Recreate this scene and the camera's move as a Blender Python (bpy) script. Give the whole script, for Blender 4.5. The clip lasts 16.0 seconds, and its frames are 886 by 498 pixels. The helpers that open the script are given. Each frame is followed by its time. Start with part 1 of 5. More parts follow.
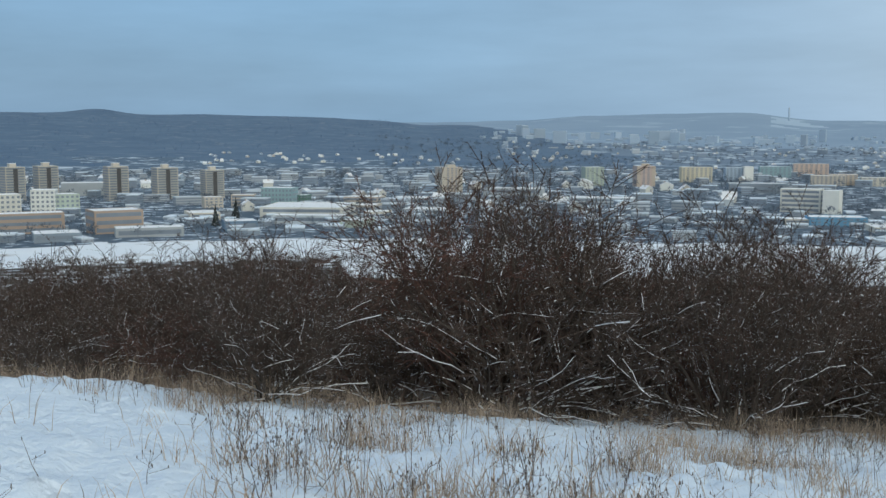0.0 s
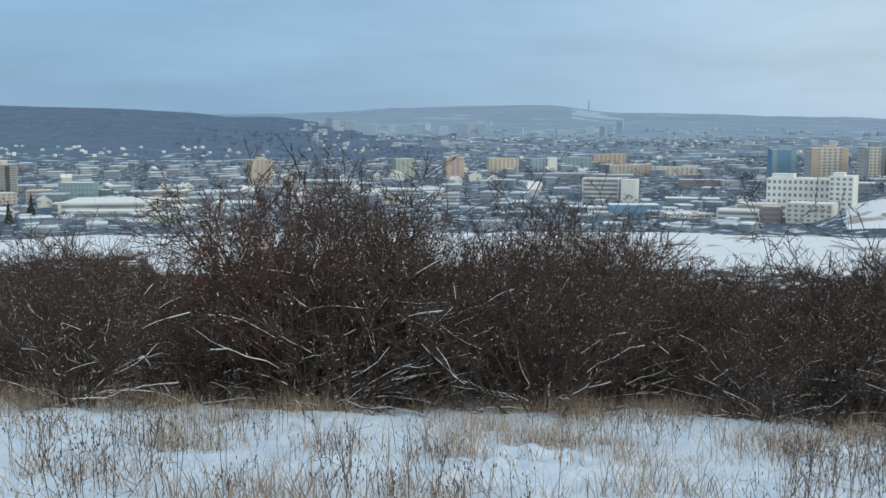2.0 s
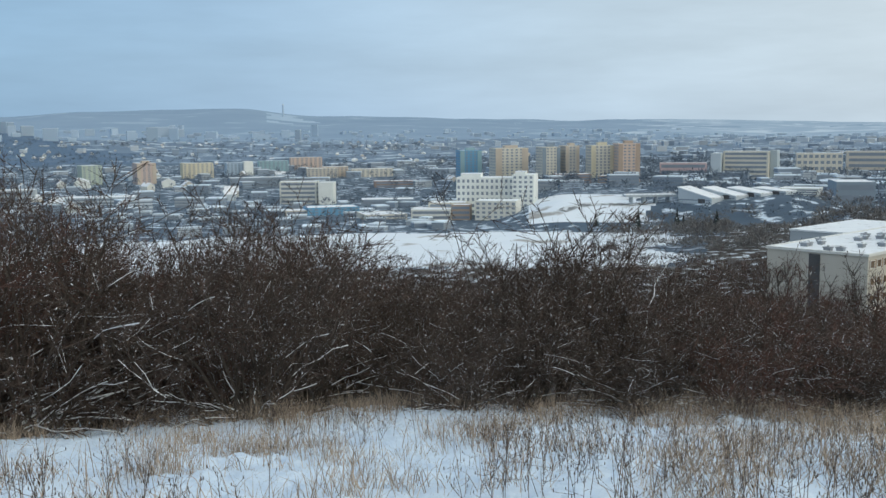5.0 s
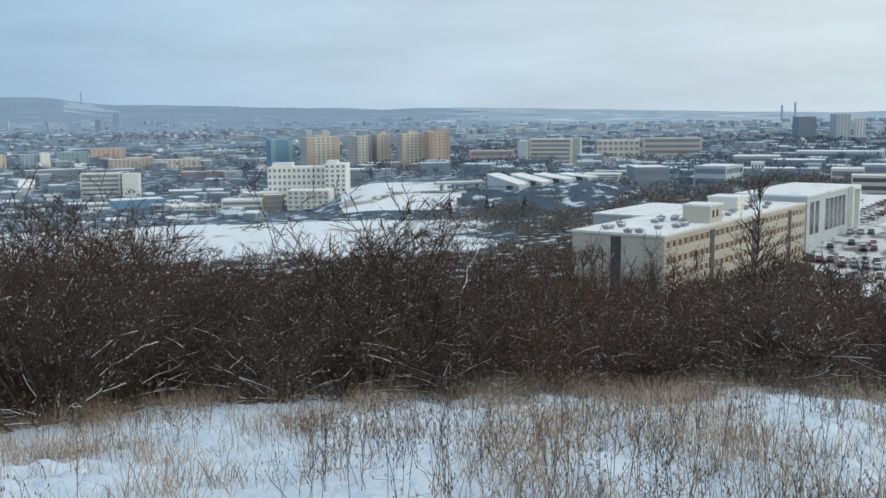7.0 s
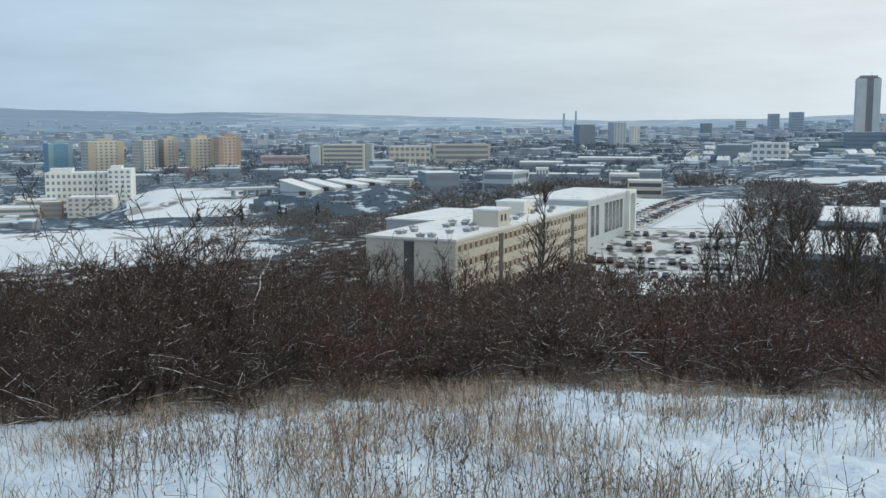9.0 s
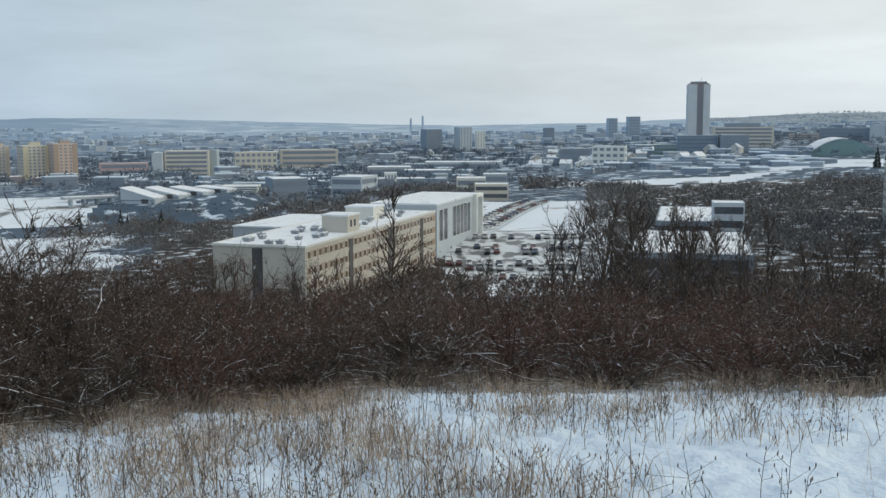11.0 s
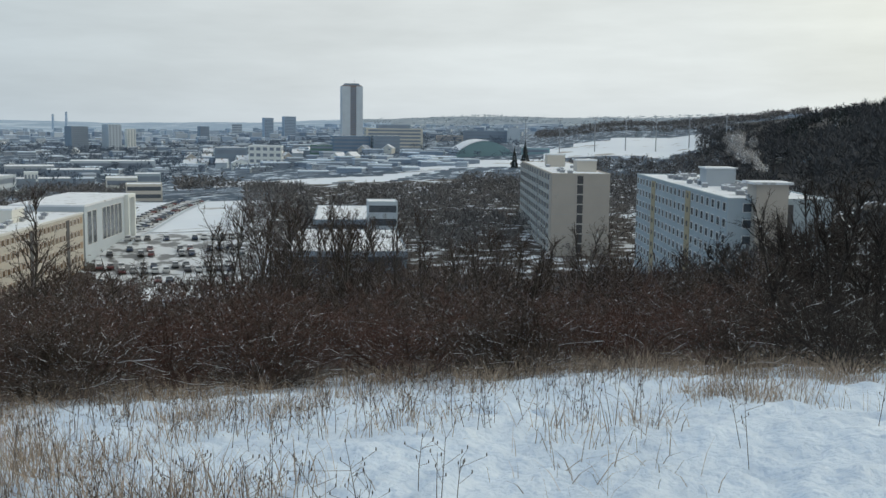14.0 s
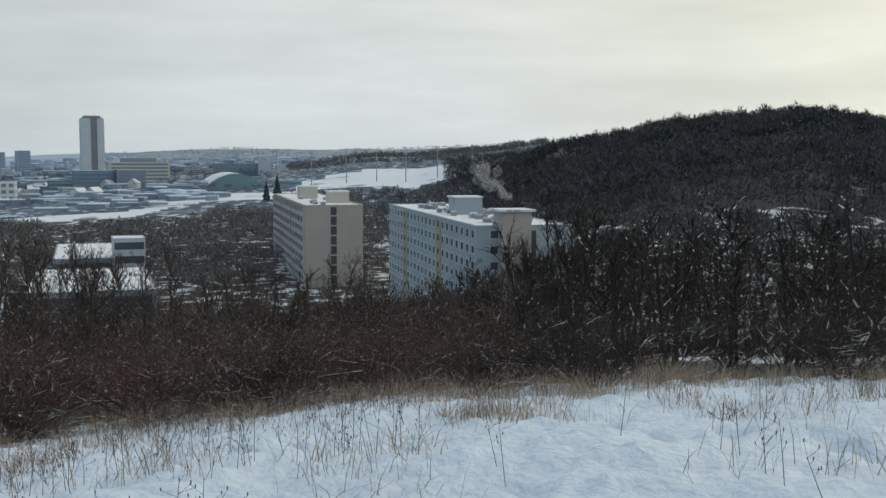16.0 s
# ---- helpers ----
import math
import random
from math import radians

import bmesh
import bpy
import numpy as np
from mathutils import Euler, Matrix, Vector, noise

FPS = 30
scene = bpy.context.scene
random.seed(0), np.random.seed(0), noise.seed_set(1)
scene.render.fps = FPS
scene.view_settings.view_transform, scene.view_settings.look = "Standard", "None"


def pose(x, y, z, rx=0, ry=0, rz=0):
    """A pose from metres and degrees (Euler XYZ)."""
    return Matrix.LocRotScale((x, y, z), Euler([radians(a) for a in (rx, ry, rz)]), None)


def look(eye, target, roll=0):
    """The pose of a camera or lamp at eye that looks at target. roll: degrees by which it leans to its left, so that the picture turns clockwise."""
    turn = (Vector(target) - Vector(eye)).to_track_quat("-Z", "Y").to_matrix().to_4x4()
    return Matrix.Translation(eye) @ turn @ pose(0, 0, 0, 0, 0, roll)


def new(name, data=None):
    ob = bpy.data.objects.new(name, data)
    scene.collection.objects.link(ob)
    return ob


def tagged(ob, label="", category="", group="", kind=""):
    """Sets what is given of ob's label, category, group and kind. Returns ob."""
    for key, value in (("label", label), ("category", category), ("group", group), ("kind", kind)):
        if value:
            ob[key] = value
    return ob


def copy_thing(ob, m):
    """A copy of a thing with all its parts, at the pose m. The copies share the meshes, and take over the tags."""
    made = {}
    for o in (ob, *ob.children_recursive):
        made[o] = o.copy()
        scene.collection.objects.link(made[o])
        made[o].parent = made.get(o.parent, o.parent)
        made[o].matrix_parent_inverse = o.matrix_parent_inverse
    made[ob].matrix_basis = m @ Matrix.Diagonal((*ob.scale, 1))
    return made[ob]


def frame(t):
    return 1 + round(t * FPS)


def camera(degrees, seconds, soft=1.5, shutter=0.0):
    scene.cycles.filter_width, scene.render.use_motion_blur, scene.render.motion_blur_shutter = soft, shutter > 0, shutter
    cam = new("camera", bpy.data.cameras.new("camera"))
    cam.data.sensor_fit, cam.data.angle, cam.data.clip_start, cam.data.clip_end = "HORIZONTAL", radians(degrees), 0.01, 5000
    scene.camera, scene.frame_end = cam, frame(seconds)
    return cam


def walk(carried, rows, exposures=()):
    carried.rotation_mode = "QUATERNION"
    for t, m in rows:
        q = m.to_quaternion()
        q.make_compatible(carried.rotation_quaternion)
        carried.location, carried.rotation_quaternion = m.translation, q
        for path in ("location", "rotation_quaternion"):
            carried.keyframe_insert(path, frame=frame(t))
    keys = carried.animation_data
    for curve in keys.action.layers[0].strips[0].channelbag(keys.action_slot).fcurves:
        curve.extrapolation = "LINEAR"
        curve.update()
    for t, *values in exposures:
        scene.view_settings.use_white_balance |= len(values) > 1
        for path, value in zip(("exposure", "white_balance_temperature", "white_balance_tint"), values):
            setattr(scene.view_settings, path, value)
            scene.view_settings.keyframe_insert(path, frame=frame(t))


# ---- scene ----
cam = camera(46.27, 16.0)
PATH = [
    (0.0, pose(0, 0, 0, 83.583, 0.013, -0.011)),
    (0.5, pose(0, 0, 0, 83.438, 0.159, -2.258)),
    (1.0, pose(0, 0, 0, 83.305, 0.368, -4.870)),
    (1.5, pose(0, 0, 0, 83.040, 0.195, -7.478)),
    (2.0, pose(0, 0, 0, 83.135, 0.053, -10.399)),
    (2.5, pose(0, 0, 0, 83.215, 0.139, -12.870)),
    (3.0, pose(0, 0, 0, 83.341, 0.545, -15.776)),
    (3.5, pose(0, 0, 0, 83.012, 0.523, -18.707)),
    (4.0, pose(0, 0, 0, 83.196, 0.361, -20.910)),
    (4.5, pose(0, 0, 0, 83.347, 0.382, -24.026)),
    (7.0, pose(0, 0, 0, 82.534, 0.622, -37.369)),
    (7.5, pose(0, 0, 0, 82.773, 0.492, -40.362)),
    (8.0, pose(0, 0, 0, 82.815, 0.408, -43.171)),
    (8.5, pose(0, 0, 0, 82.764, 0.156, -46.213)),
    (11.0, pose(0, 0, 0, 83.038, 0.209, -57.093)),
    (11.5, pose(0, 0, 0, 83.102, 0.102, -60.212)),
    (12.0, pose(0, 0, 0, 83.229, 0.232, -63.405)),
    (12.5, pose(0, 0, 0, 82.803, 0.158, -66.434)),
    (13.0, pose(0, 0, 0, 82.590, -0.328, -68.839)),
    (13.5, pose(0, 0, 0, 82.532, -0.563, -72.613)),
    (14.0, pose(0, 0, 0, 83.100, -0.715, -75.803)),
    (14.5, pose(0, 0, 0, 83.463, -0.667, -78.646)),
    (15.0, pose(0, 0, 0, 83.896, -0.747, -82.475)),
    (15.5, pose(0, 0, 0, 84.288, -0.561, -85.806)),
    (16.0, pose(0, 0, 0, 84.949, -0.179, -89.405)),
]
walk(cam, PATH, ((0, -0.19, 5950, 6), (1.5, -0.08, 5960, 6), (8, -0.03, 6050, 6), (11, -0.15, 6150, 7), (14.5, -0.28, 6250, 7), (16, -0.38, 6250, 7)))
SUN_AZIMUTH, SUN_HEIGHT = 145, 22
SUN_WAY = Vector((math.sin(radians(SUN_AZIMUTH)) * math.cos(radians(SUN_HEIGHT)), math.cos(radians(SUN_AZIMUTH)) * math.cos(radians(SUN_HEIGHT)), math.sin(radians(SUN_HEIGHT))))


def sky_and_sun():
    """A thin, high overcast: cool away from the sun, pale and warm towards it."""
    world = bpy.data.worlds.new("winter_sky")
    scene.world = world
    world.use_nodes = True
    nt = world.node_tree
    nt.nodes.clear()
    n, ln = nt.nodes.new, nt.links.new
    out = n("ShaderNodeOutputWorld")
    back = n("ShaderNodeBackground")
    sky = n("ShaderNodeTexSky")
    sky.sky_type = "NISHITA"
    sky.sun_disc = False
    sky.sun_elevation, sky.sun_rotation = radians(SUN_HEIGHT), radians(SUN_AZIMUTH)
    sky.air_density, sky.dust_density = 1.0, 2.5
    dim = n("ShaderNodeVectorMath")
    dim.operation = "SCALE"
    dim.inputs["Scale"].default_value = 0.09
    ln(sky.outputs["Color"], dim.inputs[0])
    coord = n("ShaderNodeTexCoord")
    dot = n("ShaderNodeVectorMath")
    dot.operation = "DOT_PRODUCT"
    dot.inputs[1].default_value = SUN_WAY
    ln(coord.outputs["Generated"], dot.inputs[0])
    side = n("ShaderNodeValToRGB")
    side.color_ramp.elements[0].position, side.color_ramp.elements[0].color = 0.0, (0.26, 0.42, 0.60, 1)
    side.color_ramp.elements[1].position, side.color_ramp.elements[1].color = 1.0, (1.3, 1.2, 0.9, 1)
    for pos, col in ((0.12, (0.31, 0.50, 0.70, 1)), (0.225, (0.42, 0.58, 0.75, 1)), (0.36, (0.62, 0.72, 0.80, 1)), (0.52, (0.80, 0.84, 0.845, 1)), (0.62, (0.88, 0.89, 0.865, 1)), (0.78, (0.99, 0.985, 0.93, 1)), (0.90, (1.12, 1.08, 0.88, 1))):
        e = side.color_ramp.elements.new(pos)
        e.color = col
    ramp_in = n("ShaderNodeMapRange")
    ramp_in.inputs["From Min"].default_value, ramp_in.inputs["From Max"].default_value = -1.0, 1.0
    ln(dot.outputs["Value"], ramp_in.inputs["Value"])
    ln(ramp_in.outputs["Result"], side.inputs["Fac"])
    # soft streaks of cloud
    stretch = n("ShaderNodeMapping")
    stretch.inputs["Scale"].default_value = (1.6, 1.6, 9.0)
    ln(coord.outputs["Generated"], stretch.inputs["Vector"])
    cloud = n("ShaderNodeTexNoise")
    cloud.inputs["Scale"].default_value, cloud.inputs["Detail"].default_value, cloud.inputs["Roughness"].default_value = 2.2, 5.0, 0.55
    ln(stretch.outputs["Vector"], cloud.inputs["Vector"])
    cloud_amount = n("ShaderNodeMapRange")
    cloud_amount.inputs["From Min"].default_value, cloud_amount.inputs["From Max"].default_value = 0.35, 0.7
    cloud_amount.inputs["To Min"].default_value, cloud_amount.inputs["To Max"].default_value = 0.92, 1.12
    ln(cloud.outputs["Fac"], cloud_amount.inputs["Value"])
    # an overcast sky is brighter overhead
    sep = n("ShaderNodeSeparateXYZ")
    ln(coord.outputs["Generated"], sep.inputs[0])
    up = n("ShaderNodeMapRange")
    up.inputs["From Min"].default_value, up.inputs["From Max"].default_value = 0.12, 0.8
    up.inputs["To Min"].default_value, up.inputs["To Max"].default_value = 1.0, 1.12
    ln(sep.outputs["Z"], up.inputs["Value"])
    both = n("ShaderNodeMath")
    both.operation = "MULTIPLY"
    ln(cloud_amount.outputs["Result"], both.inputs[0])
    ln(up.outputs["Result"], both.inputs[1])
    veil = n("ShaderNodeVectorMath")
    veil.operation = "SCALE"
    ln(side.outputs["Color"], veil.inputs[0])
    ln(both.outputs["Value"], veil.inputs["Scale"])
    # the veil loses its blue towards the horizon
    grey = n("ShaderNodeRGBToBW")
    ln(veil.outputs["Vector"], grey.inputs[0])
    pale = n("ShaderNodeVectorMath")
    pale.operation = "SCALE"
    pale.inputs[0].default_value = (0.88, 1.03, 1.20)
    ln(grey.outputs[0], pale.inputs["Scale"])
    low = n("ShaderNodeMapRange")
    low.inputs["From Min"].default_value, low.inputs["From Max"].default_value = 0.0, 0.16
    low.inputs["To Min"].default_value, low.inputs["To Max"].default_value = 0.28, 0.0
    ln(sep.outputs["Z"], low.inputs["Value"])
    hazy = n("ShaderNodeMix")
    hazy.data_type = "RGBA"
    ln(low.outputs["Result"], hazy.inputs["Factor"])
    ln(veil.outputs["Vector"], hazy.inputs["A"])
    ln(pale.outputs["Vector"], hazy.inputs["B"])
    mix = n("ShaderNodeMix")
    mix.data_type = "RGBA"
    mix.inputs["Factor"].default_value = 0.86
    ln(dim.outputs["Vector"], mix.inputs["A"])
    ln(hazy.outputs["Result"], mix.inputs["B"])
    ln(mix.outputs["Result"], back.inputs["Color"])
    ln(back.outputs["Background"], out.inputs["Surface"])
    sun = bpy.data.lights.new("sun", "SUN")
    sun.energy, sun.angle, sun.color = 0.55, radians(14), (1.0, 0.97, 0.94)
    new("sun", sun).matrix_world = look(SUN_WAY * 200, (0, 0, 0))


sky_and_sun()

# ---------------------------------------------------------------- materials


def material(name, base, second=None, scale=1.0, rough=0.85, detail=0.5, bump=0.0, bump_scale=None, metal=0.0, island=0.0, spot=None, spot_scale=3.0, spot_amount=0.5):
    """A surface of two mixed tones, with fine relief, stains (spot) and, where asked, a tone of its own for each piece."""
    m = bpy.data.materials.new(name)
    m.use_nodes = True
    nt = m.node_tree
    n, ln = nt.nodes.new, nt.links.new
    bsdf = nt.nodes["Principled BSDF"]
    bsdf.inputs["Roughness"].default_value, bsdf.inputs["Metallic"].default_value = rough, metal
    coord = n("ShaderNodeTexCoord")
    tex = n("ShaderNodeTexNoise")
    tex.inputs["Scale"].default_value, tex.inputs["Detail"].default_value, tex.inputs["Roughness"].default_value = scale, 6.0, 0.6
    ln(coord.outputs["Object"], tex.inputs["Vector"])
    ramp = n("ShaderNodeMapRange")
    ramp.inputs["From Min"].default_value, ramp.inputs["From Max"].default_value = 0.5 - 0.3 * (1 - detail), 0.5 + 0.3 * (1 - detail)
    ln(tex.outputs["Fac"], ramp.inputs["Value"])
    mix = n("ShaderNodeMix")
    mix.data_type = "RGBA"
    mix.inputs["A"].default_value = (*base, 1)
    mix.inputs["B"].default_value = (*(second or [c * 0.8 for c in base]), 1)
    ln(ramp.outputs["Result"], mix.inputs["Factor"])
    colour = mix.outputs["Result"]
    if spot:
        blot = n("ShaderNodeTexNoise")
        blot.inputs["Scale"].default_value, blot.inputs["Detail"].default_value = spot_scale, 4.0
        ln(coord.outputs["Object"], blot.inputs["Vector"])
        edge = n("ShaderNodeMapRange")
        edge.inputs["From Min"].default_value, edge.inputs["From Max"].default_value = 0.62 - 0.24 * spot_amount, 0.7 - 0.24 * spot_amount
        ln(blot.outputs["Fac"], edge.inputs["Value"])
        over = n("ShaderNodeMix")
        over.data_type = "RGBA"
        over.inputs["B"].default_value = (*spot, 1)
        ln(colour, over.inputs["A"])
        ln(edge.outputs["Result"], over.inputs["Factor"])
        colour = over.outputs["Result"]
    if island:
        info = n("ShaderNodeNewGeometry")
        shade = n("ShaderNodeMapRange")
        shade.inputs["To Min"].default_value, shade.inputs["To Max"].default_value = 1 - island, 1 + island
        ln(info.outputs["Random Per Island"], shade.inputs["Value"])
        tint = n("ShaderNodeVectorMath")
        tint.operation = "SCALE"
        ln(colour, tint.inputs[0])
        ln(shade.outputs["Result"], tint.inputs["Scale"])
        colour = tint.outputs["Vector"]
    ln(colour, bsdf.inputs["Base Color"])
    if bump:
        fine = n("ShaderNodeTexNoise")
        fine.inputs["Scale"].default_value, fine.inputs["Detail"].default_value = bump_scale or scale * 4, 5.0
        ln(coord.outputs["Object"], fine.inputs["Vector"])
        rel = n("ShaderNodeBump")
        rel.inputs["Strength"].default_value, rel.inputs["Distance"].default_value = min(1.0, bump * 4), bump
        ln(fine.outputs["Fac"], rel.inputs["Height"])
        ln(rel.outputs["Normal"], bsdf.inputs["Normal"])
    return m


def bark(name, base, second, snow=0.5, snow_scale=5.0):
    """Bark that carries snow on the upper side of its limbs, in broken runs."""
    m = material(name, base, second, 14.0, 0.95, 0.3, 0.004, 60)
    nt = m.node_tree
    n, ln = nt.nodes.new, nt.links.new
    bsdf = nt.nodes["Principled BSDF"]
    plain = bsdf.inputs["Base Color"].links[0].from_socket
    geo = n("ShaderNodeNewGeometry")
    sep = n("ShaderNodeSeparateXYZ")
    ln(geo.outputs["True Normal"], sep.inputs[0])
    up = n("ShaderNodeMapRange")
    up.inputs["From Min"].default_value, up.inputs["From Max"].default_value = 0.52, 0.62
    ln(sep.outputs["Z"], up.inputs["Value"])
    coord = n("ShaderNodeTexCoord")
    runs = n("ShaderNodeTexNoise")
    runs.inputs["Scale"].default_value, runs.inputs["Detail"].default_value = snow_scale, 2.0
    ln(coord.outputs["Object"], runs.inputs["Vector"])
    cut = n("ShaderNodeMapRange")
    cut.inputs["From Min"].default_value, cut.inputs["From Max"].default_value = 0.66 - 0.3 * snow, 0.7 - 0.3 * snow
    ln(runs.outputs["Fac"], cut.inputs["Value"])
    mul = n("ShaderNodeMath")
    mul.operation = "MULTIPLY"
    ln(up.outputs["Result"], mul.inputs[0])
    ln(cut.outputs["Result"], mul.inputs[1])
    mix = n("ShaderNodeMix")
    mix.data_type = "RGBA"
    mix.inputs["B"].default_value = (0.82, 0.84, 0.88, 1)
    ln(plain, mix.inputs["A"])
    ln(mul.outputs["Value"], mix.inputs["Factor"])
    ln(mix.outputs["Result"], bsdf.inputs["Base Color"])
    return m


SNOW = material("snow", (0.70, 0.79, 0.91), (0.56, 0.655, 0.79), 2.2, 0.75, 0.25, 0.14, 11.0)
SNOW_ROOF = material("roof_snow", (0.78, 0.80, 0.84), (0.70, 0.73, 0.78), 0.25, 0.8, 0.2, 0.03, 2.0, spot=(0.45, 0.46, 0.48), spot_scale=0.35, spot_amount=0.12)
LITTER = material("leaf_litter", (0.035, 0.027, 0.022), (0.024, 0.019, 0.016), 2.0, 0.95, 0.3, 0.03, 14, spot=(0.55, 0.57, 0.62), spot_scale=1.6, spot_amount=-0.1)
SLOPE = material("wooded_slope_floor", (0.046, 0.038, 0.034), (0.032, 0.027, 0.025), 0.3, 0.95, 0.3, spot=(0.62, 0.67, 0.74), spot_scale=0.16, spot_amount=0.42)
FIELD = material("snow_field", (0.74, 0.78, 0.84), (0.66, 0.71, 0.79), 0.02, 0.8, 0.2, spot=(0.33, 0.32, 0.31), spot_scale=0.05, spot_amount=0.05)
# SUBURB to RIDGE_SNOW: aerial haze is mixed into the ground colours
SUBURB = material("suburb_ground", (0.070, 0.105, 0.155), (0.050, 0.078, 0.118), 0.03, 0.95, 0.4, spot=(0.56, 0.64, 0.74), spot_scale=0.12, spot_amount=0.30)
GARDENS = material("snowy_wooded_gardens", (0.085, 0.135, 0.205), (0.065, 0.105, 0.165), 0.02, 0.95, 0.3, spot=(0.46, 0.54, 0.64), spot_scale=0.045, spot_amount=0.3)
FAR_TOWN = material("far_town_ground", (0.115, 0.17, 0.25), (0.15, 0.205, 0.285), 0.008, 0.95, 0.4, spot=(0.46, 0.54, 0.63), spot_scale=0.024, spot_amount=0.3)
FAR_WOOD = material("hazed_far_woodland", (0.062, 0.112, 0.195), (0.092, 0.15, 0.235), 0.011, 0.95, 0.45, spot=(0.125, 0.175, 0.25), spot_scale=0.03, spot_amount=0.22)
HAZE_BLUE_RIDGE = material("haze_blue_wooded_ridge", (0.20, 0.285, 0.40), (0.24, 0.325, 0.44), 0.003, 0.95, 0.3, spot=(0.30, 0.39, 0.50), spot_scale=0.006, spot_amount=0.15)
GREY_RIDGE = material("haze_grey_garden_ridge", (0.215, 0.265, 0.32), (0.27, 0.32, 0.375), 0.004, 0.95, 0.3, spot=(0.45, 0.51, 0.57), spot_scale=0.012, spot_amount=0.15)
FAR_RIDGE = material("haze_pale_far_ridge", (0.27, 0.36, 0.475), (0.33, 0.42, 0.535), 0.004, 0.95, 0.4, spot=(0.47, 0.55, 0.64), spot_scale=0.008, spot_amount=0.28)
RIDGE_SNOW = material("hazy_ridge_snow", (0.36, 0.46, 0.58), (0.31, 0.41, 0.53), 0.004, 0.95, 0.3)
RIGHT_HILL = material("dark_hill_floor", (0.034, 0.033, 0.034), (0.025, 0.024, 0.026), 0.05, 0.95, 0.3, spot=(0.3, 0.32, 0.35), spot_scale=0.06, spot_amount=0.0)
TARMAC = material("wet_tarmac", (0.12, 0.125, 0.135), (0.19, 0.20, 0.21), 0.08, 0.6, 0.4, spot=(0.6, 0.63, 0.67), spot_scale=0.2, spot_amount=0.72)

BARK_DARK = bark("dark_shrub_bark", (0.062, 0.048, 0.038), (0.035, 0.027, 0.022), 0.18, 2.4)
BARK_RED = bark("reddish_shrub_bark", (0.085, 0.046, 0.034), (0.048, 0.029, 0.023), 0.14, 2.4)
BARK_SNOWY = bark("snow_laden_shrub_bark", (0.062, 0.048, 0.038), (0.035, 0.027, 0.022), 0.3, 2.4)
BARK_POLE = bark("dark_forest_bark", (0.040, 0.034, 0.030), (0.024, 0.020, 0.018), 0.4, 2.4)
BARK_GREY = bark("grey_tree_bark", (0.085, 0.075, 0.066), (0.046, 0.040, 0.035), 0.45, 3.0)
TWIG = material("bare_twigs", (0.072, 0.047, 0.037), (0.040, 0.028, 0.023), 3.0, 0.95, 0.3, island=0.35, spot=(0.72, 0.75, 0.8), spot_scale=22.0, spot_amount=0.03)
TWIG_DARK = material("dark_forest_twigs", (0.034, 0.024, 0.019), (0.022, 0.017, 0.014), 3.0, 0.95, 0.3, island=0.35)
TWIG_RED = material("reddish_twigs", (0.105, 0.048, 0.036), (0.056, 0.031, 0.024), 3.0, 0.95, 0.3, island=0.35, spot=(0.72, 0.75, 0.8), spot_scale=22.0, spot_amount=0.03)
BRANCH_SNOW = material("branch_snow", (0.84, 0.86, 0.89), (0.78, 0.8, 0.84), 8.0, 0.8, 0.3, 0.01, 30)
THICKET = material("far_bare_crowns", (0.112, 0.108, 0.110), (0.16, 0.152, 0.152), 0.06, 0.95, 0.3, island=0.4)
# haze is put into the next four crown colours: lifted and blued
HILL_CROWNS = material("dark_bare_hill_crowns", (0.055, 0.057, 0.062), (0.076, 0.076, 0.080), 0.05, 0.95, 0.3, island=0.4)
FAR_CROWNS = material("hazed_far_crowns", (0.125, 0.20, 0.315), (0.14, 0.215, 0.335), 0.006, 0.95, 0.3, island=0.06)
THICKET_COOL = material("haze_cooled_bare_crowns", (0.085, 0.112, 0.15), (0.12, 0.15, 0.195), 0.03, 0.95, 0.3, island=0.35)
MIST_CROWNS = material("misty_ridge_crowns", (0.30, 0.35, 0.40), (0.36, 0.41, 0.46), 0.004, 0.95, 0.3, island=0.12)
SLOPE_CROWNS = material("brown_bare_crowns", (0.088, 0.068, 0.060), (0.12, 0.096, 0.086), 0.06, 0.95, 0.3, island=0.4)
PINE = material("dark_conifer", (0.026, 0.034, 0.034), (0.016, 0.022, 0.024), 0.4, 0.95, 0.3, island=0.3, spot=(0.6, 0.63, 0.68), spot_scale=0.9, spot_amount=0.05)
STRAW = material("dry_straw", (0.42, 0.335, 0.255), (0.25, 0.19, 0.142), 2.0, 0.9, 0.3, island=0.45)
STALK = material("dead_weed_stalk", (0.10, 0.076, 0.062), (0.055, 0.043, 0.036), 3.0, 0.9, 0.3, island=0.3)

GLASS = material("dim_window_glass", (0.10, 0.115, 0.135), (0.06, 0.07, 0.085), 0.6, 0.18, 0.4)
# far windows: haze is painted into the glass colour
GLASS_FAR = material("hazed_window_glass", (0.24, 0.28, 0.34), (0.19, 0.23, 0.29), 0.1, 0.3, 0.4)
GLASS_BRONZE = material("bronze_window_glass", (0.20, 0.14, 0.085), (0.12, 0.085, 0.06), 0.4, 0.2, 0.4)
FRAME_WHITE = material("white_window_frame", (0.72, 0.72, 0.70), (0.64, 0.64, 0.63), 2.0, 0.5)
# dark for gates and stair glazing; also stands in for shade in recesses
DARK_AND_SHADE = material("dark_panels_and_painted_shade", (0.06, 0.062, 0.068), (0.09, 0.09, 0.095), 0.5, 0.6)
STEEL = material("galvanised_steel", (0.36, 0.38, 0.41), (0.28, 0.30, 0.33), 2.0, 0.45, metal=0.5)
RUBBER = material("tyre_rubber", (0.02, 0.02, 0.022), (0.03, 0.03, 0.03), 4.0, 0.9)
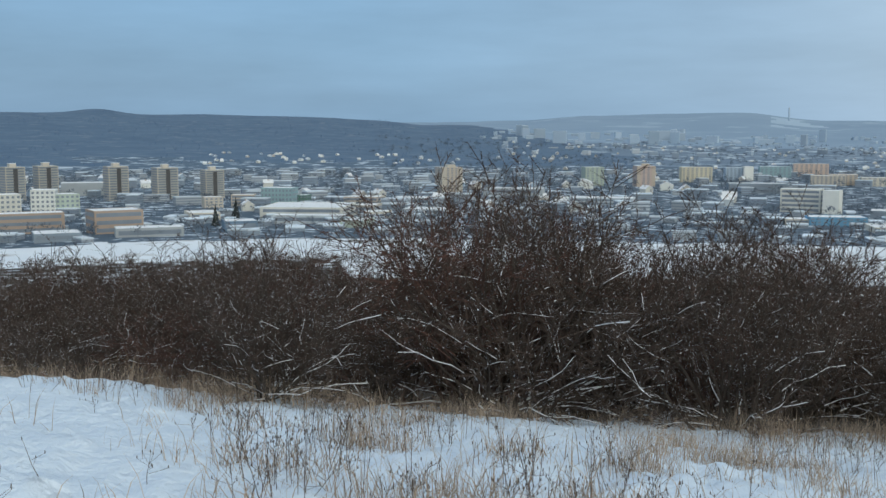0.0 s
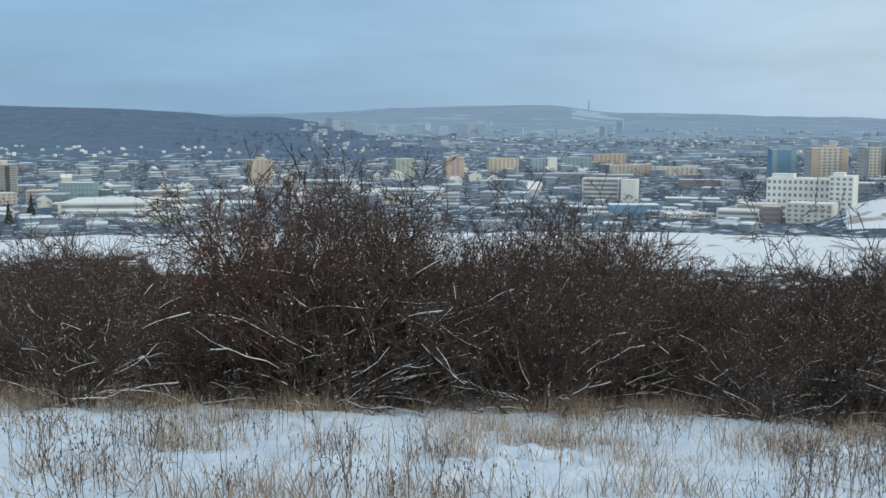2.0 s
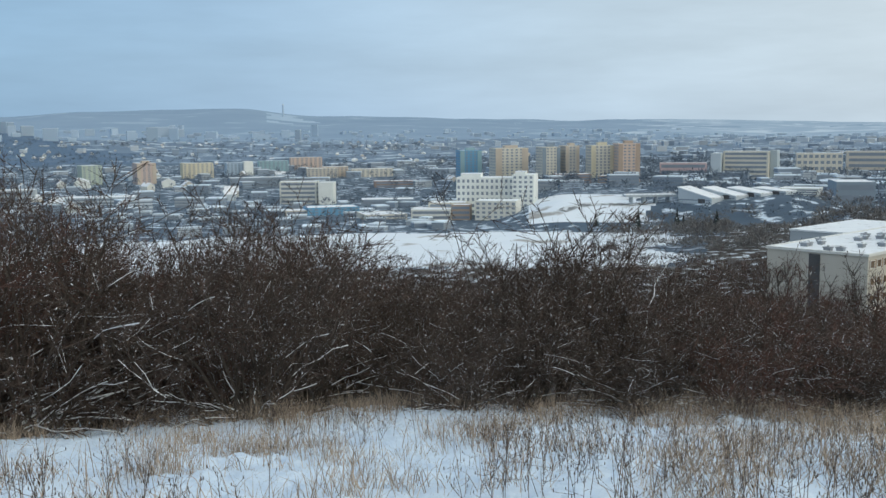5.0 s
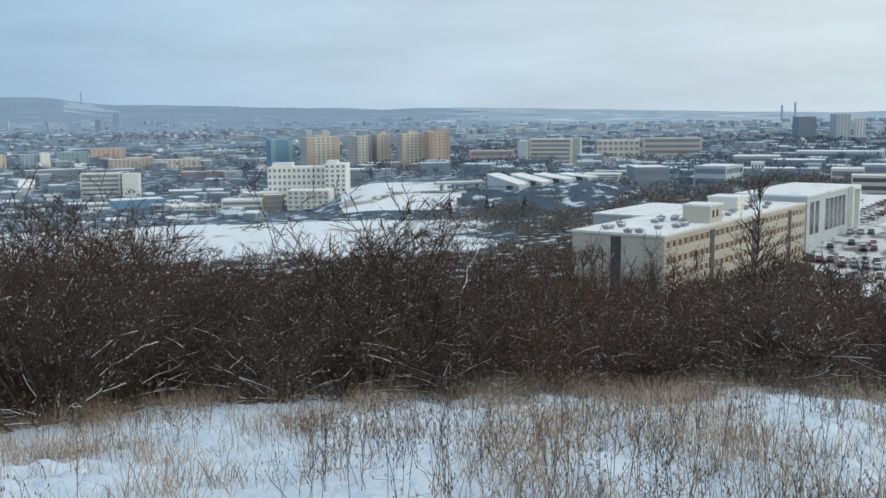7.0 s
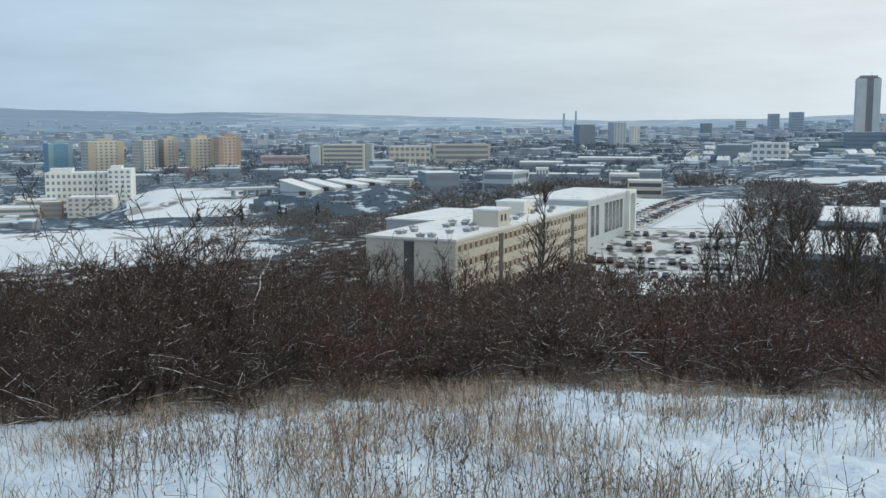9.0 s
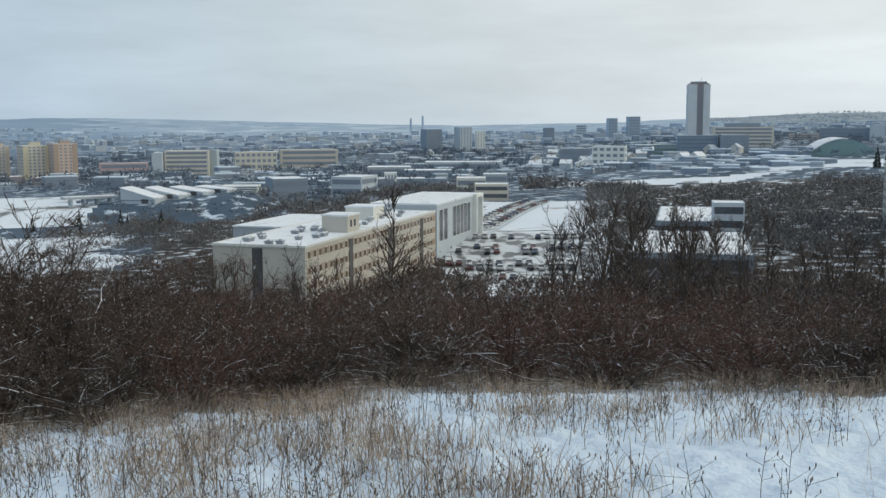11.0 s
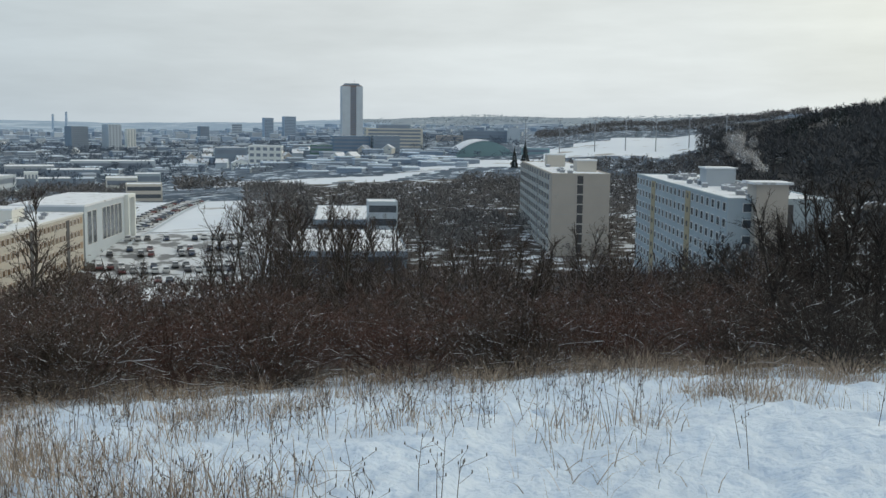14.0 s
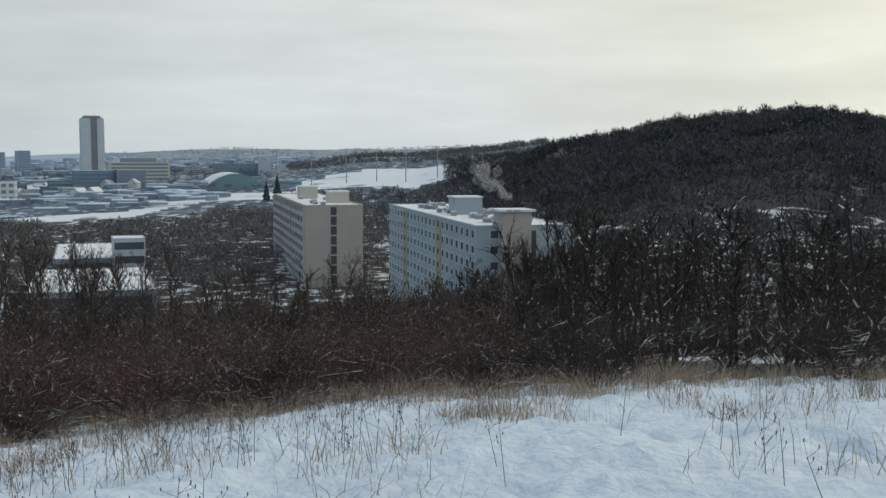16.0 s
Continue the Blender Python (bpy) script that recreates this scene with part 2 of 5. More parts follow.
STEAM = material("pale_vapour", (0.95, 0.92, 0.90), (0.90, 0.87, 0.86), 0.4, 1.0)
STEAM.node_tree.nodes["Principled BSDF"].inputs["Alpha"].default_value = 0.075
# loggia shade as a plain colour, since no loggia is hollowed out
LOGGIA_SHADE = material("painted_loggia_shade", (0.20, 0.215, 0.24), (0.15, 0.16, 0.18), 0.5, 0.7)


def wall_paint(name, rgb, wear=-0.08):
    """Rendered or panel walls: weathered paint with rain streaks and faint blotches."""
    return material(name, rgb, [c * 0.86 for c in rgb], 0.12, 0.85, 0.2, 0.01, 3.0, spot=[c * 0.84 for c in rgb], spot_scale=0.2, spot_amount=wear)


# haze is put into far buildings' paints: paled hues, plus hazeblue and hazegrey
PAINT = {k: wall_paint(k + "_wall", v) for k, v in dict(
    slab=(0.55, 0.525, 0.475), cream=(0.66, 0.63, 0.56), white=(0.80, 0.82, 0.80), teal_dark=(0.22, 0.34, 0.36), warm=(0.50, 0.455, 0.405), pier=(0.60, 0.65, 0.70), ribbon=(0.36, 0.27, 0.19), ochre=(0.45, 0.38, 0.25), balcony=(0.46, 0.47, 0.46), offwhite=(0.70, 0.70, 0.66), beige=(0.57, 0.53, 0.47), tan=(0.55, 0.48, 0.41),
    pink=(0.56, 0.45, 0.41), orange=(0.62, 0.49, 0.42), brick=(0.44, 0.35, 0.29), yellow=(0.62, 0.57, 0.44), green=(0.45, 0.52, 0.45),
    teal=(0.30, 0.44, 0.49), skyblue=(0.17, 0.36, 0.55), paleblue=(0.42, 0.49, 0.54), grey=(0.42, 0.46, 0.50), slate=(0.26, 0.32, 0.39),
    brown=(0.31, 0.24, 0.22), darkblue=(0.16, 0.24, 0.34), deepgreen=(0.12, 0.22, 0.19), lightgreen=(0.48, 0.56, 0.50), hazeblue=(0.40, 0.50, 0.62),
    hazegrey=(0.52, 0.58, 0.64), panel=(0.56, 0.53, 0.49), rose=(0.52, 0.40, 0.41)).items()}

# ---------------------------------------------------------------- geometry helpers


class Geo:
    """Vertices and faces under construction."""

    def __init__(self):
        self.v, self.f = [], []

    def box(self, x0, x1, y0, y1, z0, z1, bottom=True):
        b = len(self.v)
        self.v += [(x0, y0, z0), (x1, y0, z0), (x1, y1, z0), (x0, y1, z0), (x0, y0, z1), (x1, y0, z1), (x1, y1, z1), (x0, y1, z1)]
        self.f += [(b, b + 1, b + 5, b + 4), (b + 1, b + 2, b + 6, b + 5), (b + 2, b + 3, b + 7, b + 6), (b + 3, b, b + 4, b + 7), (b + 4, b + 5, b + 6, b + 7)]
        if bottom:
            self.f.append((b + 3, b + 2, b + 1, b))
        return self

    def prism(self, outline, y0, y1):
        """An outline in x and z, drawn out from y0 to y1."""
        b, k = len(self.v), len(outline)
        self.v += [(x, y0, z) for x, z in outline] + [(x, y1, z) for x, z in outline]
        self.f += [tuple(range(b, b + k)), tuple(range(b + 2 * k - 1, b + k - 1, -1))]
        self.f += [(b + i, b + k + i, b + k + (i + 1) % k, b + (i + 1) % k) for i in range(k)]
        return self

    def tube(self, points, radii, sides=3, close=False):
        b = len(self.v)
        for i, p in enumerate(points):
            q = points[min(i + 1, len(points) - 1)] - points[max(i - 1, 0)]
            q = q.normalized() if q.length > 1e-6 else Vector((0, 0, 1))
            a = q.cross(Vector((0.31, 0.17, 0.94)) if abs(q.z) < 0.9 else Vector((1, 0, 0))).normalized()
            c = q.cross(a)
            for s in range(sides):
                w = 2 * math.pi * s / sides
                self.v.append(p + (a * math.cos(w) + c * math.sin(w)) * radii[i])
        for i in range(len(points) - 1):
            for s in range(sides):
                s2 = (s + 1) % sides
                self.f.append((b + i * sides + s, b + i * sides + s2, b + (i + 1) * sides + s2, b + (i + 1) * sides + s))
        if close:
            self.f.append(tuple(b + s for s in range(sides))[::-1])
            self.f.append(tuple(b + (len(points) - 1) * sides + s for s in range(sides)))
        return self

    def cylinder(self, x, y, z0, z1, r, sides=10):
        return self.tube([Vector((x, y, z0)), Vector((x, y, z1))], [r, r], sides, True)

    def data(self, name, *mats):
        me = bpy.data.meshes.new(name)
        me.from_pydata([tuple(p) for p in self.v], [], self.f)
        for m in mats:
            me.materials.append(m)
        return me


def part(name, geo, mat, parent, label=""):
    """One mesh object under a thing or a part."""
    ob = new(name, geo if isinstance(geo, bpy.types.Mesh) else geo.data(name, mat))
    ob.parent = parent
    return tagged(ob, label) if label else ob


def thing(name, m, label, category, group="", kind=""):
    ob = new(name)
    ob.matrix_basis = m
    return tagged(ob, label, category, group, kind)


def polar(az, r):
    """The place r metres from the viewpoint at a bearing, in degrees to the left of straight ahead."""
    return -math.sin(radians(az)) * r, math.cos(radians(az)) * r


# ---------------------------------------------------------------- terrain
BEARINGS = (25, 10, 4, 0, -4, -8, -16, -20.5, -35, -60, -80)
REACH = (0, 7, 14, 30, 70, 150, 250, 400, 600, 900, 1400, 2200, 3300, 4700)
LEVELS = (
    (-1.65, -2.1, -3.0, -7.5, -18, -34, -44, -49, -53, -55, -54, -18, 62, 40),
    (-1.65, -2.3, -3.6, -7.6, -18, -34, -44, -49, -53, -55.6, -54, -24, 52, 43),
    (-1.65, -2.4, -3.8, -7.6, -18, -34, -44, -49, -53, -55.9, -54, -27, 40, 43),
    (-1.65, -2.4, -3.85, -7.6, -18, -34, -44, -49, -53, -56, -54, -29, 20, 44),
    (-1.65, -2.4, -3.9, -7.6, -18, -34, -44, -49, -53.2, -56, -53.7, -33, 4, 50),
    (-1.65, -2.5, -3.95, -7.6, -18, -34, -44, -49, -53.5, -56, -53, -37, -6, 74),
    (-1.65, -2.5, -3.95, -7.6, -18, -34, -44, -49, -54, -56, -52, -42, -16, 86),
    (-1.65, -2.5, -3.95, -7.6, -18, -33.9, -43.9, -48.9, -54, -56, -51, -42, -16, 46),
    (-1.65, -2.5, -3.95, -7.4, -18, -33, -43, -48, -54, -55, -48, -40, -18, 24),
    (-1.65, -2.3, -3.7, -6.9, -17, -31, -40, -41, -40, -39, -36, -32, -26, -14),
    (-1.65, -2.2, -3.5, -6.6, -16, -29, -38, -38, -33, -20, -16, -8, 20, 30),
)
# the hill that rises beyond the panel blocks: its height over the valley by distance, and its share by bearing
HILL = (0, 0.3, 0.75, 1.4, 5, 11, 20, 36, 51.6, 30, 20, 10, 45, 20)
HILL_BEARINGS = (-80, -88, -92, -94, -96.2, -99.1, -100.6, -102.7, -105.6, -108.4, -112.4, -118)
HILL_SHARE = (0, 0.03, 0.34, 0.54, 0.69, 0.77, 0.87, 0.93, 0.985, 1.01, 0.9, 0.82)


def hill_share(az, r):
    near = min(1, (-80 - az) / 36)
    if az <= -118:
        far = 0.82
    else:
        k = max(i for i in range(len(HILL_BEARINGS) - 1) if HILL_BEARINGS[i] >= az)
        far = HILL_SHARE[k] + (HILL_SHARE[k + 1] - HILL_SHARE[k]) * (HILL_BEARINGS[k] - az) / (HILL_BEARINGS[k] - HILL_BEARINGS[k + 1])
    u = max(0, min(1, (r - 60) / 140))
    return near * (1 - u) + far * u


def eased(u):
    return u * u * (3 - 2 * u)


def ground(x, y):
    """The height of the ground; the eye is at 0."""
    r, az = math.hypot(x, y), math.degrees(math.atan2(-x, y))
    if az > 120:
        az -= 360
    az = max(-180, min(25, az)) if az < 120 else 25
    r = min(r, 4699.0)
    j = max(k for k in range(len(REACH) - 1) if REACH[k] <= r)
    w = (r - REACH[j]) / (REACH[j + 1] - REACH[j])
    if az < -80:
        s = hill_share(az, r)
        row = [LEVELS[-1][k] + HILL[k] * s for k in (j, j + 1)]
    else:
        i = max(k for k in range(len(BEARINGS) - 1) if BEARINGS[k] >= az) if az < 25 else 0
        u = eased((BEARINGS[i] - az) / (BEARINGS[i] - BEARINGS[i + 1]))
        row = [LEVELS[i][k] * (1 - u) + LEVELS[i + 1][k] * u for k in (j, j + 1)]
    z = row[0] * (1 - w) + row[1] * w
    if -50 < az < -29 and 480 < r < 1000:
        # a raised terrace with a steep bank
        across = eased(max(0, min(1, (-29 - az) / 5))) * eased(max(0, min(1, (az + 50) / 5)))
        along = eased(max(0, min(1, (r - 505) / 65))) * (1 - eased(max(0, min(1, (r - 760) / 240))))
        z += 11.5 * across * along
    if -70 < az < -50 and 262 < r < 640:
        # the ground rises along the car park and stays level to the park beyond
        across = eased(max(0, min(1, (az + 70) / 4))) * eased(max(0, min(1, (-50 - az) / 5)))
        z += 5.0 * across * eased(min(1, (r - 262) / 66)) * (1 - eased(max(0, (r - 470) / 170)))
    if az < -79 and 650 < r < 2200:
        # the sloping sports ground and the wooded rise behind it
        z += 14 * eased(min(1, (-79 - az) / 7)) * min(1, (r - 650) / 450) * (1 - max(0, (r - 1400) / 800))
    return z


def meadow(x, y):
    """Small swells, hollows and trodden places of the meadow's snow."""
    q = Vector((x, y, 0))
    z = 0.10 * noise.noise(q * 0.45) + 0.06 * noise.noise(q * 1.3 + Vector((7, 3, 0))) + 0.07 * abs(noise.noise(q * 2.6)) + 0.06 * noise.noise(q * 5.3) + 0.022 * noise.noise(q * 9.0)
    r, az = math.hypot(x, y), math.degrees(math.atan2(-x, y))
    for way in (lambda a: 8.6 + 0.055 * (a + 100), lambda a: 5.6 + 0.10 * (a - 20)):
        if az < -72 or az > 12:
            d = abs(r - way(az))
            if d < 1.1:
                z -= (1 - d / 1.1) * (0.05 + 0.42 * max(0, noise.noise(q * 2.9 + Vector((3, 9, 1)))))
    return z


def surface(x, y):
    r = math.hypot(x, y)
    z = ground(x, y)
    if r < 18:
        z += meadow(x, y) * min(1, (18 - r) / 3)
    else:
        z += min(1, (r - 18) / 200) * 1.2 * noise.noise(Vector((x, y, 0)) * 0.013)
        if r > 2300:
            kx, ky = polar(18.2, 3250)
            z += 20 * math.exp(-((x - kx) ** 2 + (y - ky) ** 2) / (2 * 62.0 ** 2))
        if r > 1500:
            z += min(1, (r - 1500) / 1500) * 9 * noise.noise(Vector((x, y, 5)) * 0.0035)
    return z


def edge(az):
    """Where the meadow ends and the shrubs begin."""
    return 14.0 + 1.1 * noise.noise(Vector((az * 0.13, 2.0, 0))) + (1.5 if az > 18 else 0)


def wood_end(az):
    """How far the wooded hill reaches back: its end slopes down into the town."""
    return 9000 if az > 6 else 1400 + 2400 * eased(max(0, min(1, (az + 15) / 18)))


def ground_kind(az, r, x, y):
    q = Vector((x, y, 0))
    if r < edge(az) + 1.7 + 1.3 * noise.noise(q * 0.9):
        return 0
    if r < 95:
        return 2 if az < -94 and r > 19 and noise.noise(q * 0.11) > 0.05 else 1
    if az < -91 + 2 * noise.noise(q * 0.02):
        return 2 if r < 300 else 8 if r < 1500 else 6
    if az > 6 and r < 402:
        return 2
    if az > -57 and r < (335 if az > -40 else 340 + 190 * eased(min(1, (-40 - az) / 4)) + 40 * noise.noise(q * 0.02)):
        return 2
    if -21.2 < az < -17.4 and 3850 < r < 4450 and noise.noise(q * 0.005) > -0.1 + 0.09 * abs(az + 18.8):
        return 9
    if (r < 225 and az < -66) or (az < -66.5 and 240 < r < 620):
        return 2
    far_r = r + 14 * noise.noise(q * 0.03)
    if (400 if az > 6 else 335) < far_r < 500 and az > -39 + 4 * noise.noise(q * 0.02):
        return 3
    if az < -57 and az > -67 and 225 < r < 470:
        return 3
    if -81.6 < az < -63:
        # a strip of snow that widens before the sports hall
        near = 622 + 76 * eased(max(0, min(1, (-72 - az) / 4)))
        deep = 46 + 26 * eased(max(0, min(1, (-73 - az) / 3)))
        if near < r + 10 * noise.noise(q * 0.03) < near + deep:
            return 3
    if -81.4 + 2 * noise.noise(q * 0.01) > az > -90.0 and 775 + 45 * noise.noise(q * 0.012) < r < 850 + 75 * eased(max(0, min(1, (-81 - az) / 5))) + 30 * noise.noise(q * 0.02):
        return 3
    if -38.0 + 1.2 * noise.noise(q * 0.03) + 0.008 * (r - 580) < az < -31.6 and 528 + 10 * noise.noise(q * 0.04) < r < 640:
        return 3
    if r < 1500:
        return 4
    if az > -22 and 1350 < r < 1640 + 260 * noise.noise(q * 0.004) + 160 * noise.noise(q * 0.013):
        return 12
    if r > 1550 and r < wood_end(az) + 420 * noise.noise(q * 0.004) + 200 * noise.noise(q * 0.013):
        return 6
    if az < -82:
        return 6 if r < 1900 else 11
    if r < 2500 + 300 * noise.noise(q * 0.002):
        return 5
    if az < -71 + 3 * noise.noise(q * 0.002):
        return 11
    # much the same ridge; its haze is painted bluer to the left
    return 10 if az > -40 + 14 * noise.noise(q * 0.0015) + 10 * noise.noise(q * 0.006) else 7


def build_ground():
    bearings = [26.0]
    while bearings[-1] > -116.7:
        bearings.append(bearings[-1] - (0.13 if -22 < bearings[-1] < -16 or -40.5 < bearings[-1] < -31 else 0.4))
    last = bearings[-1]
    bearings += [last - 4.34 * k for k in range(1, 50)]
    reach = [0.6, 1.2, 1.8] + [2.4 + 0.13 * k for k in range(112)]
    while reach[-1] < 4690:
        reach.append(min(4690, reach[-1] * (1.018 if 330 < reach[-1] < 760 else 1.014 if 3800 < reach[-1] < 4500 else 1.04)))
    me = bpy.data.meshes.new("ground")
    verts = [(0, 0, -1.65)]
    for r in reach:
        for a in bearings:
            x, y = polar(a, r)
            verts.append((x, y, surface(x, y)))
    k = len(bearings)
    faces, kinds = [], []
    for i in range(k):
        faces.append((0, 1 + i, 1 + (i + 1) % k)[::-1])
        kinds.append(0)
    for j in range(len(reach) - 1):
        for i in range(k):
            a, b = 1 + j * k + i, 1 + j * k + (i + 1) % k
            faces.append((a, a + k, b + k, b)[::-1])
            r, az = (reach[j] + reach[j + 1]) / 2, bearings[i]
            kinds.append(ground_kind(az if az > -180 else az + 360, r, *polar(az, r)))
    me.from_pydata(verts, [], faces)
    for m in (SNOW, LITTER, SLOPE, FIELD, SUBURB, FAR_TOWN, FAR_WOOD, FAR_RIDGE, RIGHT_HILL, RIDGE_SNOW, HAZE_BLUE_RIDGE, GREY_RIDGE, GARDENS):
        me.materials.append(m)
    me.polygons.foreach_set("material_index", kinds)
    me.polygons.foreach_set("use_smooth", [True] * len(faces))
    me.update()
    tagged(new("ground", me), "snowy hilltop meadow falling to a wide valley", "ground", kind="structure")


build_ground()

# ---------------------------------------------------------------- buildings
WINDOW_MESHES = {}


def window_mesh(w, h, pane, framed):
    """A window: a frame that stands a little proud, with the glass set back in it."""
    key = (round(w, 2), round(h, 2), pane.name, framed)
    if key not in WINDOW_MESHES:
        g = Geo()
        if framed:
            e = 0.11
            out = [(-w / 2, 0), (w / 2, 0), (w / 2, h), (-w / 2, h)]
            inn = [(-w / 2 + e, e), (w / 2 - e, e), (w / 2 - e, h - e), (-w / 2 + e, h - e)]
            g.v = [(x, 0.1, z) for x, z in out] + [(x, -0.12, z) for x, z in out] + [(x, -0.12, z) for x, z in inn] + [(x, -0.05, z) for x, z in inn]
            for i in range(4):
                j = (i + 1) % 4
                g.f += [(i, j, 4 + j, 4 + i), (4 + i, 4 + j, 8 + j, 8 + i), (8 + i, 8 + j, 12 + j, 12 + i)]
            g.f += [(12, 13, 14, 15)]
            me = g.data("window", FRAME_WHITE, pane)
            me.polygons[len(g.f) - 1].material_index = 1
        else:
            me = g.box(-w / 2, w / 2, -0.07, 0.05, 0, h).data("window", pane)
        WINDOW_MESHES[key] = me
    return WINDOW_MESHES[key]


def facade(owner, m, width, h, floors, bays, style, pane, framed, lift=1.2, tone=None):
    """Windows on one face: m carries the face's lower left corner, x along it and -y outwards."""
    step = (h - lift) / floors
    for k in range(floors):
        z = lift + k * step
        if style in ("row", "balcony"):
            g = Geo().box(0.04 * width, 0.96 * width, -0.08, 0.05, z + step * 0.28, z + step * 0.8)
            ob = part("ribbon_window", g, pane, owner)
            ob.matrix_basis = m
            if style == "balcony":
                slab = Geo().box(0.06 * width, 0.94 * width, -0.9, -0.05, z + step * 0.86, z + step * 1.22) if k < floors - 1 else Geo().box(0.06 * width, 0.94 * width, -0.9, -0.05, z + step * 0.9, z + step * 1.0)
                ob = part("balcony", slab, tone, owner)
                ob.matrix_basis = m
        else:
            bay = width / bays
            me = window_mesh(bay * (0.62 if style == "wide" else 0.5), step * 0.5, pane, framed)
            for b in range(bays):
                ob = part("window", me, pane, owner)
                ob.matrix_basis = m @ pose((b + 0.5) * bay, 0, z + step * 0.3)


def block(name, label, az, r, w, d, top, turn, paint, floors, bays=6, style="row", sides="lr", pane=None, framed=False, low=None, group="", snow=True, tone=None, cap=None, category="building", trim=None):
    """A flat-roofed building: the middle of its near face at a bearing and distance; top is its roof's height."""
    x, y = polar(az, r)
    base = (low if low is not None else ground(x, y) - 1.0)
    h = top - base
    b = thing(name, pose(x, y, base, 0, 0, az + turn), label, category, group)
    wall = PAINT[paint]
    part("wall", Geo().box(-w / 2, w / 2, 0, d, 0, h), wall, b)
    if snow:
        g = Geo()
        rim = 0.35
        for x0, x1, y0, y1 in ((-w / 2, w / 2, 0, rim), (-w / 2, w / 2, d - rim, d), (-w / 2, -w / 2 + rim, rim, d - rim), (w / 2 - rim, w / 2, rim, d - rim)):
            g.box(x0 - 0.1 * (x0 < 0 and x1 < 0), x1, y0, y1, h + 0.003, h + 0.45)
        part("parapet", g, wall, b)
        nx, ny = max(2, int(w / 4)), max(2, int(d / 4))
        s = Geo()
        for j in range(ny + 1):
            for i in range(nx + 1):
                px, py = -w / 2 + 0.36 + (w - 0.72) * i / nx, 0.36 + (d - 0.72) * j / ny
                s.v.append((px, py, h + 0.3 + 0.12 * noise.noise(Vector((px * 0.3 + az, py * 0.3, r)))))
        s.f = [(j * (nx + 1) + i, j * (nx + 1) + i + 1, (j + 1) * (nx + 1) + i + 1, (j + 1) * (nx + 1) + i) for j in range(ny) for i in range(nx)]
        part("roof_snow", s, SNOW_ROOF, b)
    if cap:
        cw, cd, ch, cx, cy = cap
        part("roof_house", Geo().box(cx - cw / 2, cx + cw / 2, cy, cy + cd, h + 0.1, h + ch), wall, b)
        part("roof_house_snow", Geo().box(cx - cw / 2 - 0.2, cx + cw / 2 + 0.2, cy - 0.2, cy + cd + 0.2, h + ch + 0.003, h + ch + 0.35), SNOW_ROOF, b)
    # past 500 m the copy with haze in its colour is used
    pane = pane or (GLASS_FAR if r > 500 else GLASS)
    step = h / floors
    if trim:
        for x0, x1 in ((-w / 2, -w * 0.3), (w * 0.3, w / 2)):
            part("coloured_strip", Geo().box(x0, x1, -0.35, -0.003, 0, h), PAINT[trim], b)
        part("roof_house", Geo().box(-w * 0.2, w * 0.2, 2, 8, h + 0.46, h + 2.8), PAINT[trim], b)
    if bays:
        facade(b, pose(-w / 2, 0, 0), w, h, floors, bays, style, pane, framed, 0.25 * step, tone)
    deep = max(2, round(bays * d / w)) if bays else 3
    if "r" in sides:
        facade(b, pose(w / 2, 0, 0, 0, 0, 90), d, h, floors, deep, "row" if style == "balcony" else style, pane, framed, 0.25 * step, tone)
    if "l" in sides:
        facade(b, pose(-w / 2, d, 0, 0, 0, -90), d, h, floors, deep, "row" if style == "balcony" else style, pane, framed, 0.25 * step, tone)
    return b


def striped_tower(label, az, r, w, top, paint, turn=18):
    """A tower block with bands of loggias and a dark strip, for a recess, up its middle."""
    b = block("tower_block", label, az, r, w * 0.86, w * 0.8, top, turn, paint, 13, 5, "balcony", "lr", None, False, None, "tower blocks in the valley", True, PAINT["balcony"], (5, 6, 3.0, 0, 5))
    x, y = polar(az, r)
    h = top - ground(x, y) + 1
    # stands proud of the wall; a recess's shade is put into its colour
    part("recess_shade_strip", Geo().box(-1.6, 1.6, -1.0, -0.02, 2, h - 1), DARK_AND_SHADE, b)
    return b


def gable_house_mesh(w, d, h, rise):
    g = Geo().prism([(-w / 2, 0), (w / 2, 0), (w / 2, h), (0, h + rise), (-w / 2, h)], -d / 2, d / 2)
    s = Geo().prism([(-w / 2 - 0.5, h - 0.25), (0, h + rise + 0.05), (w / 2 + 0.5, h - 0.25), (w / 2 + 0.5, h + 0.2), (0, h + rise + 0.5), (-w / 2 - 0.5, h + 0.2)], -d / 2 - 0.4, d / 2 + 0.4)
    return g, s


def house(paint, w, d, h, rise):
    b = thing("house", pose(0, 0, 0), "small house with a snowy pitched roof", "house", "houses in the valley")
    g, s = gable_house_mesh(w, d, h, rise)
    part("wall", g, PAINT[paint], b)
    part("roof", s, SNOW_ROOF, b, "snow-covered gable roof")
    part("chimney", Geo().box(-w * 0.2, -w * 0.2 + 0.7, -0.4, 0.4, h + rise * 0.5, h + rise + 1.1), PAINT["brick"], b)
    me = window_mesh(1.4, 1.3, GLASS_FAR, False)
    for x in (w * 0.22,):
        part("window", me, None, b).matrix_basis = pose(x, -d / 2, 3.9 if h > 5 else 1.2)
    return b



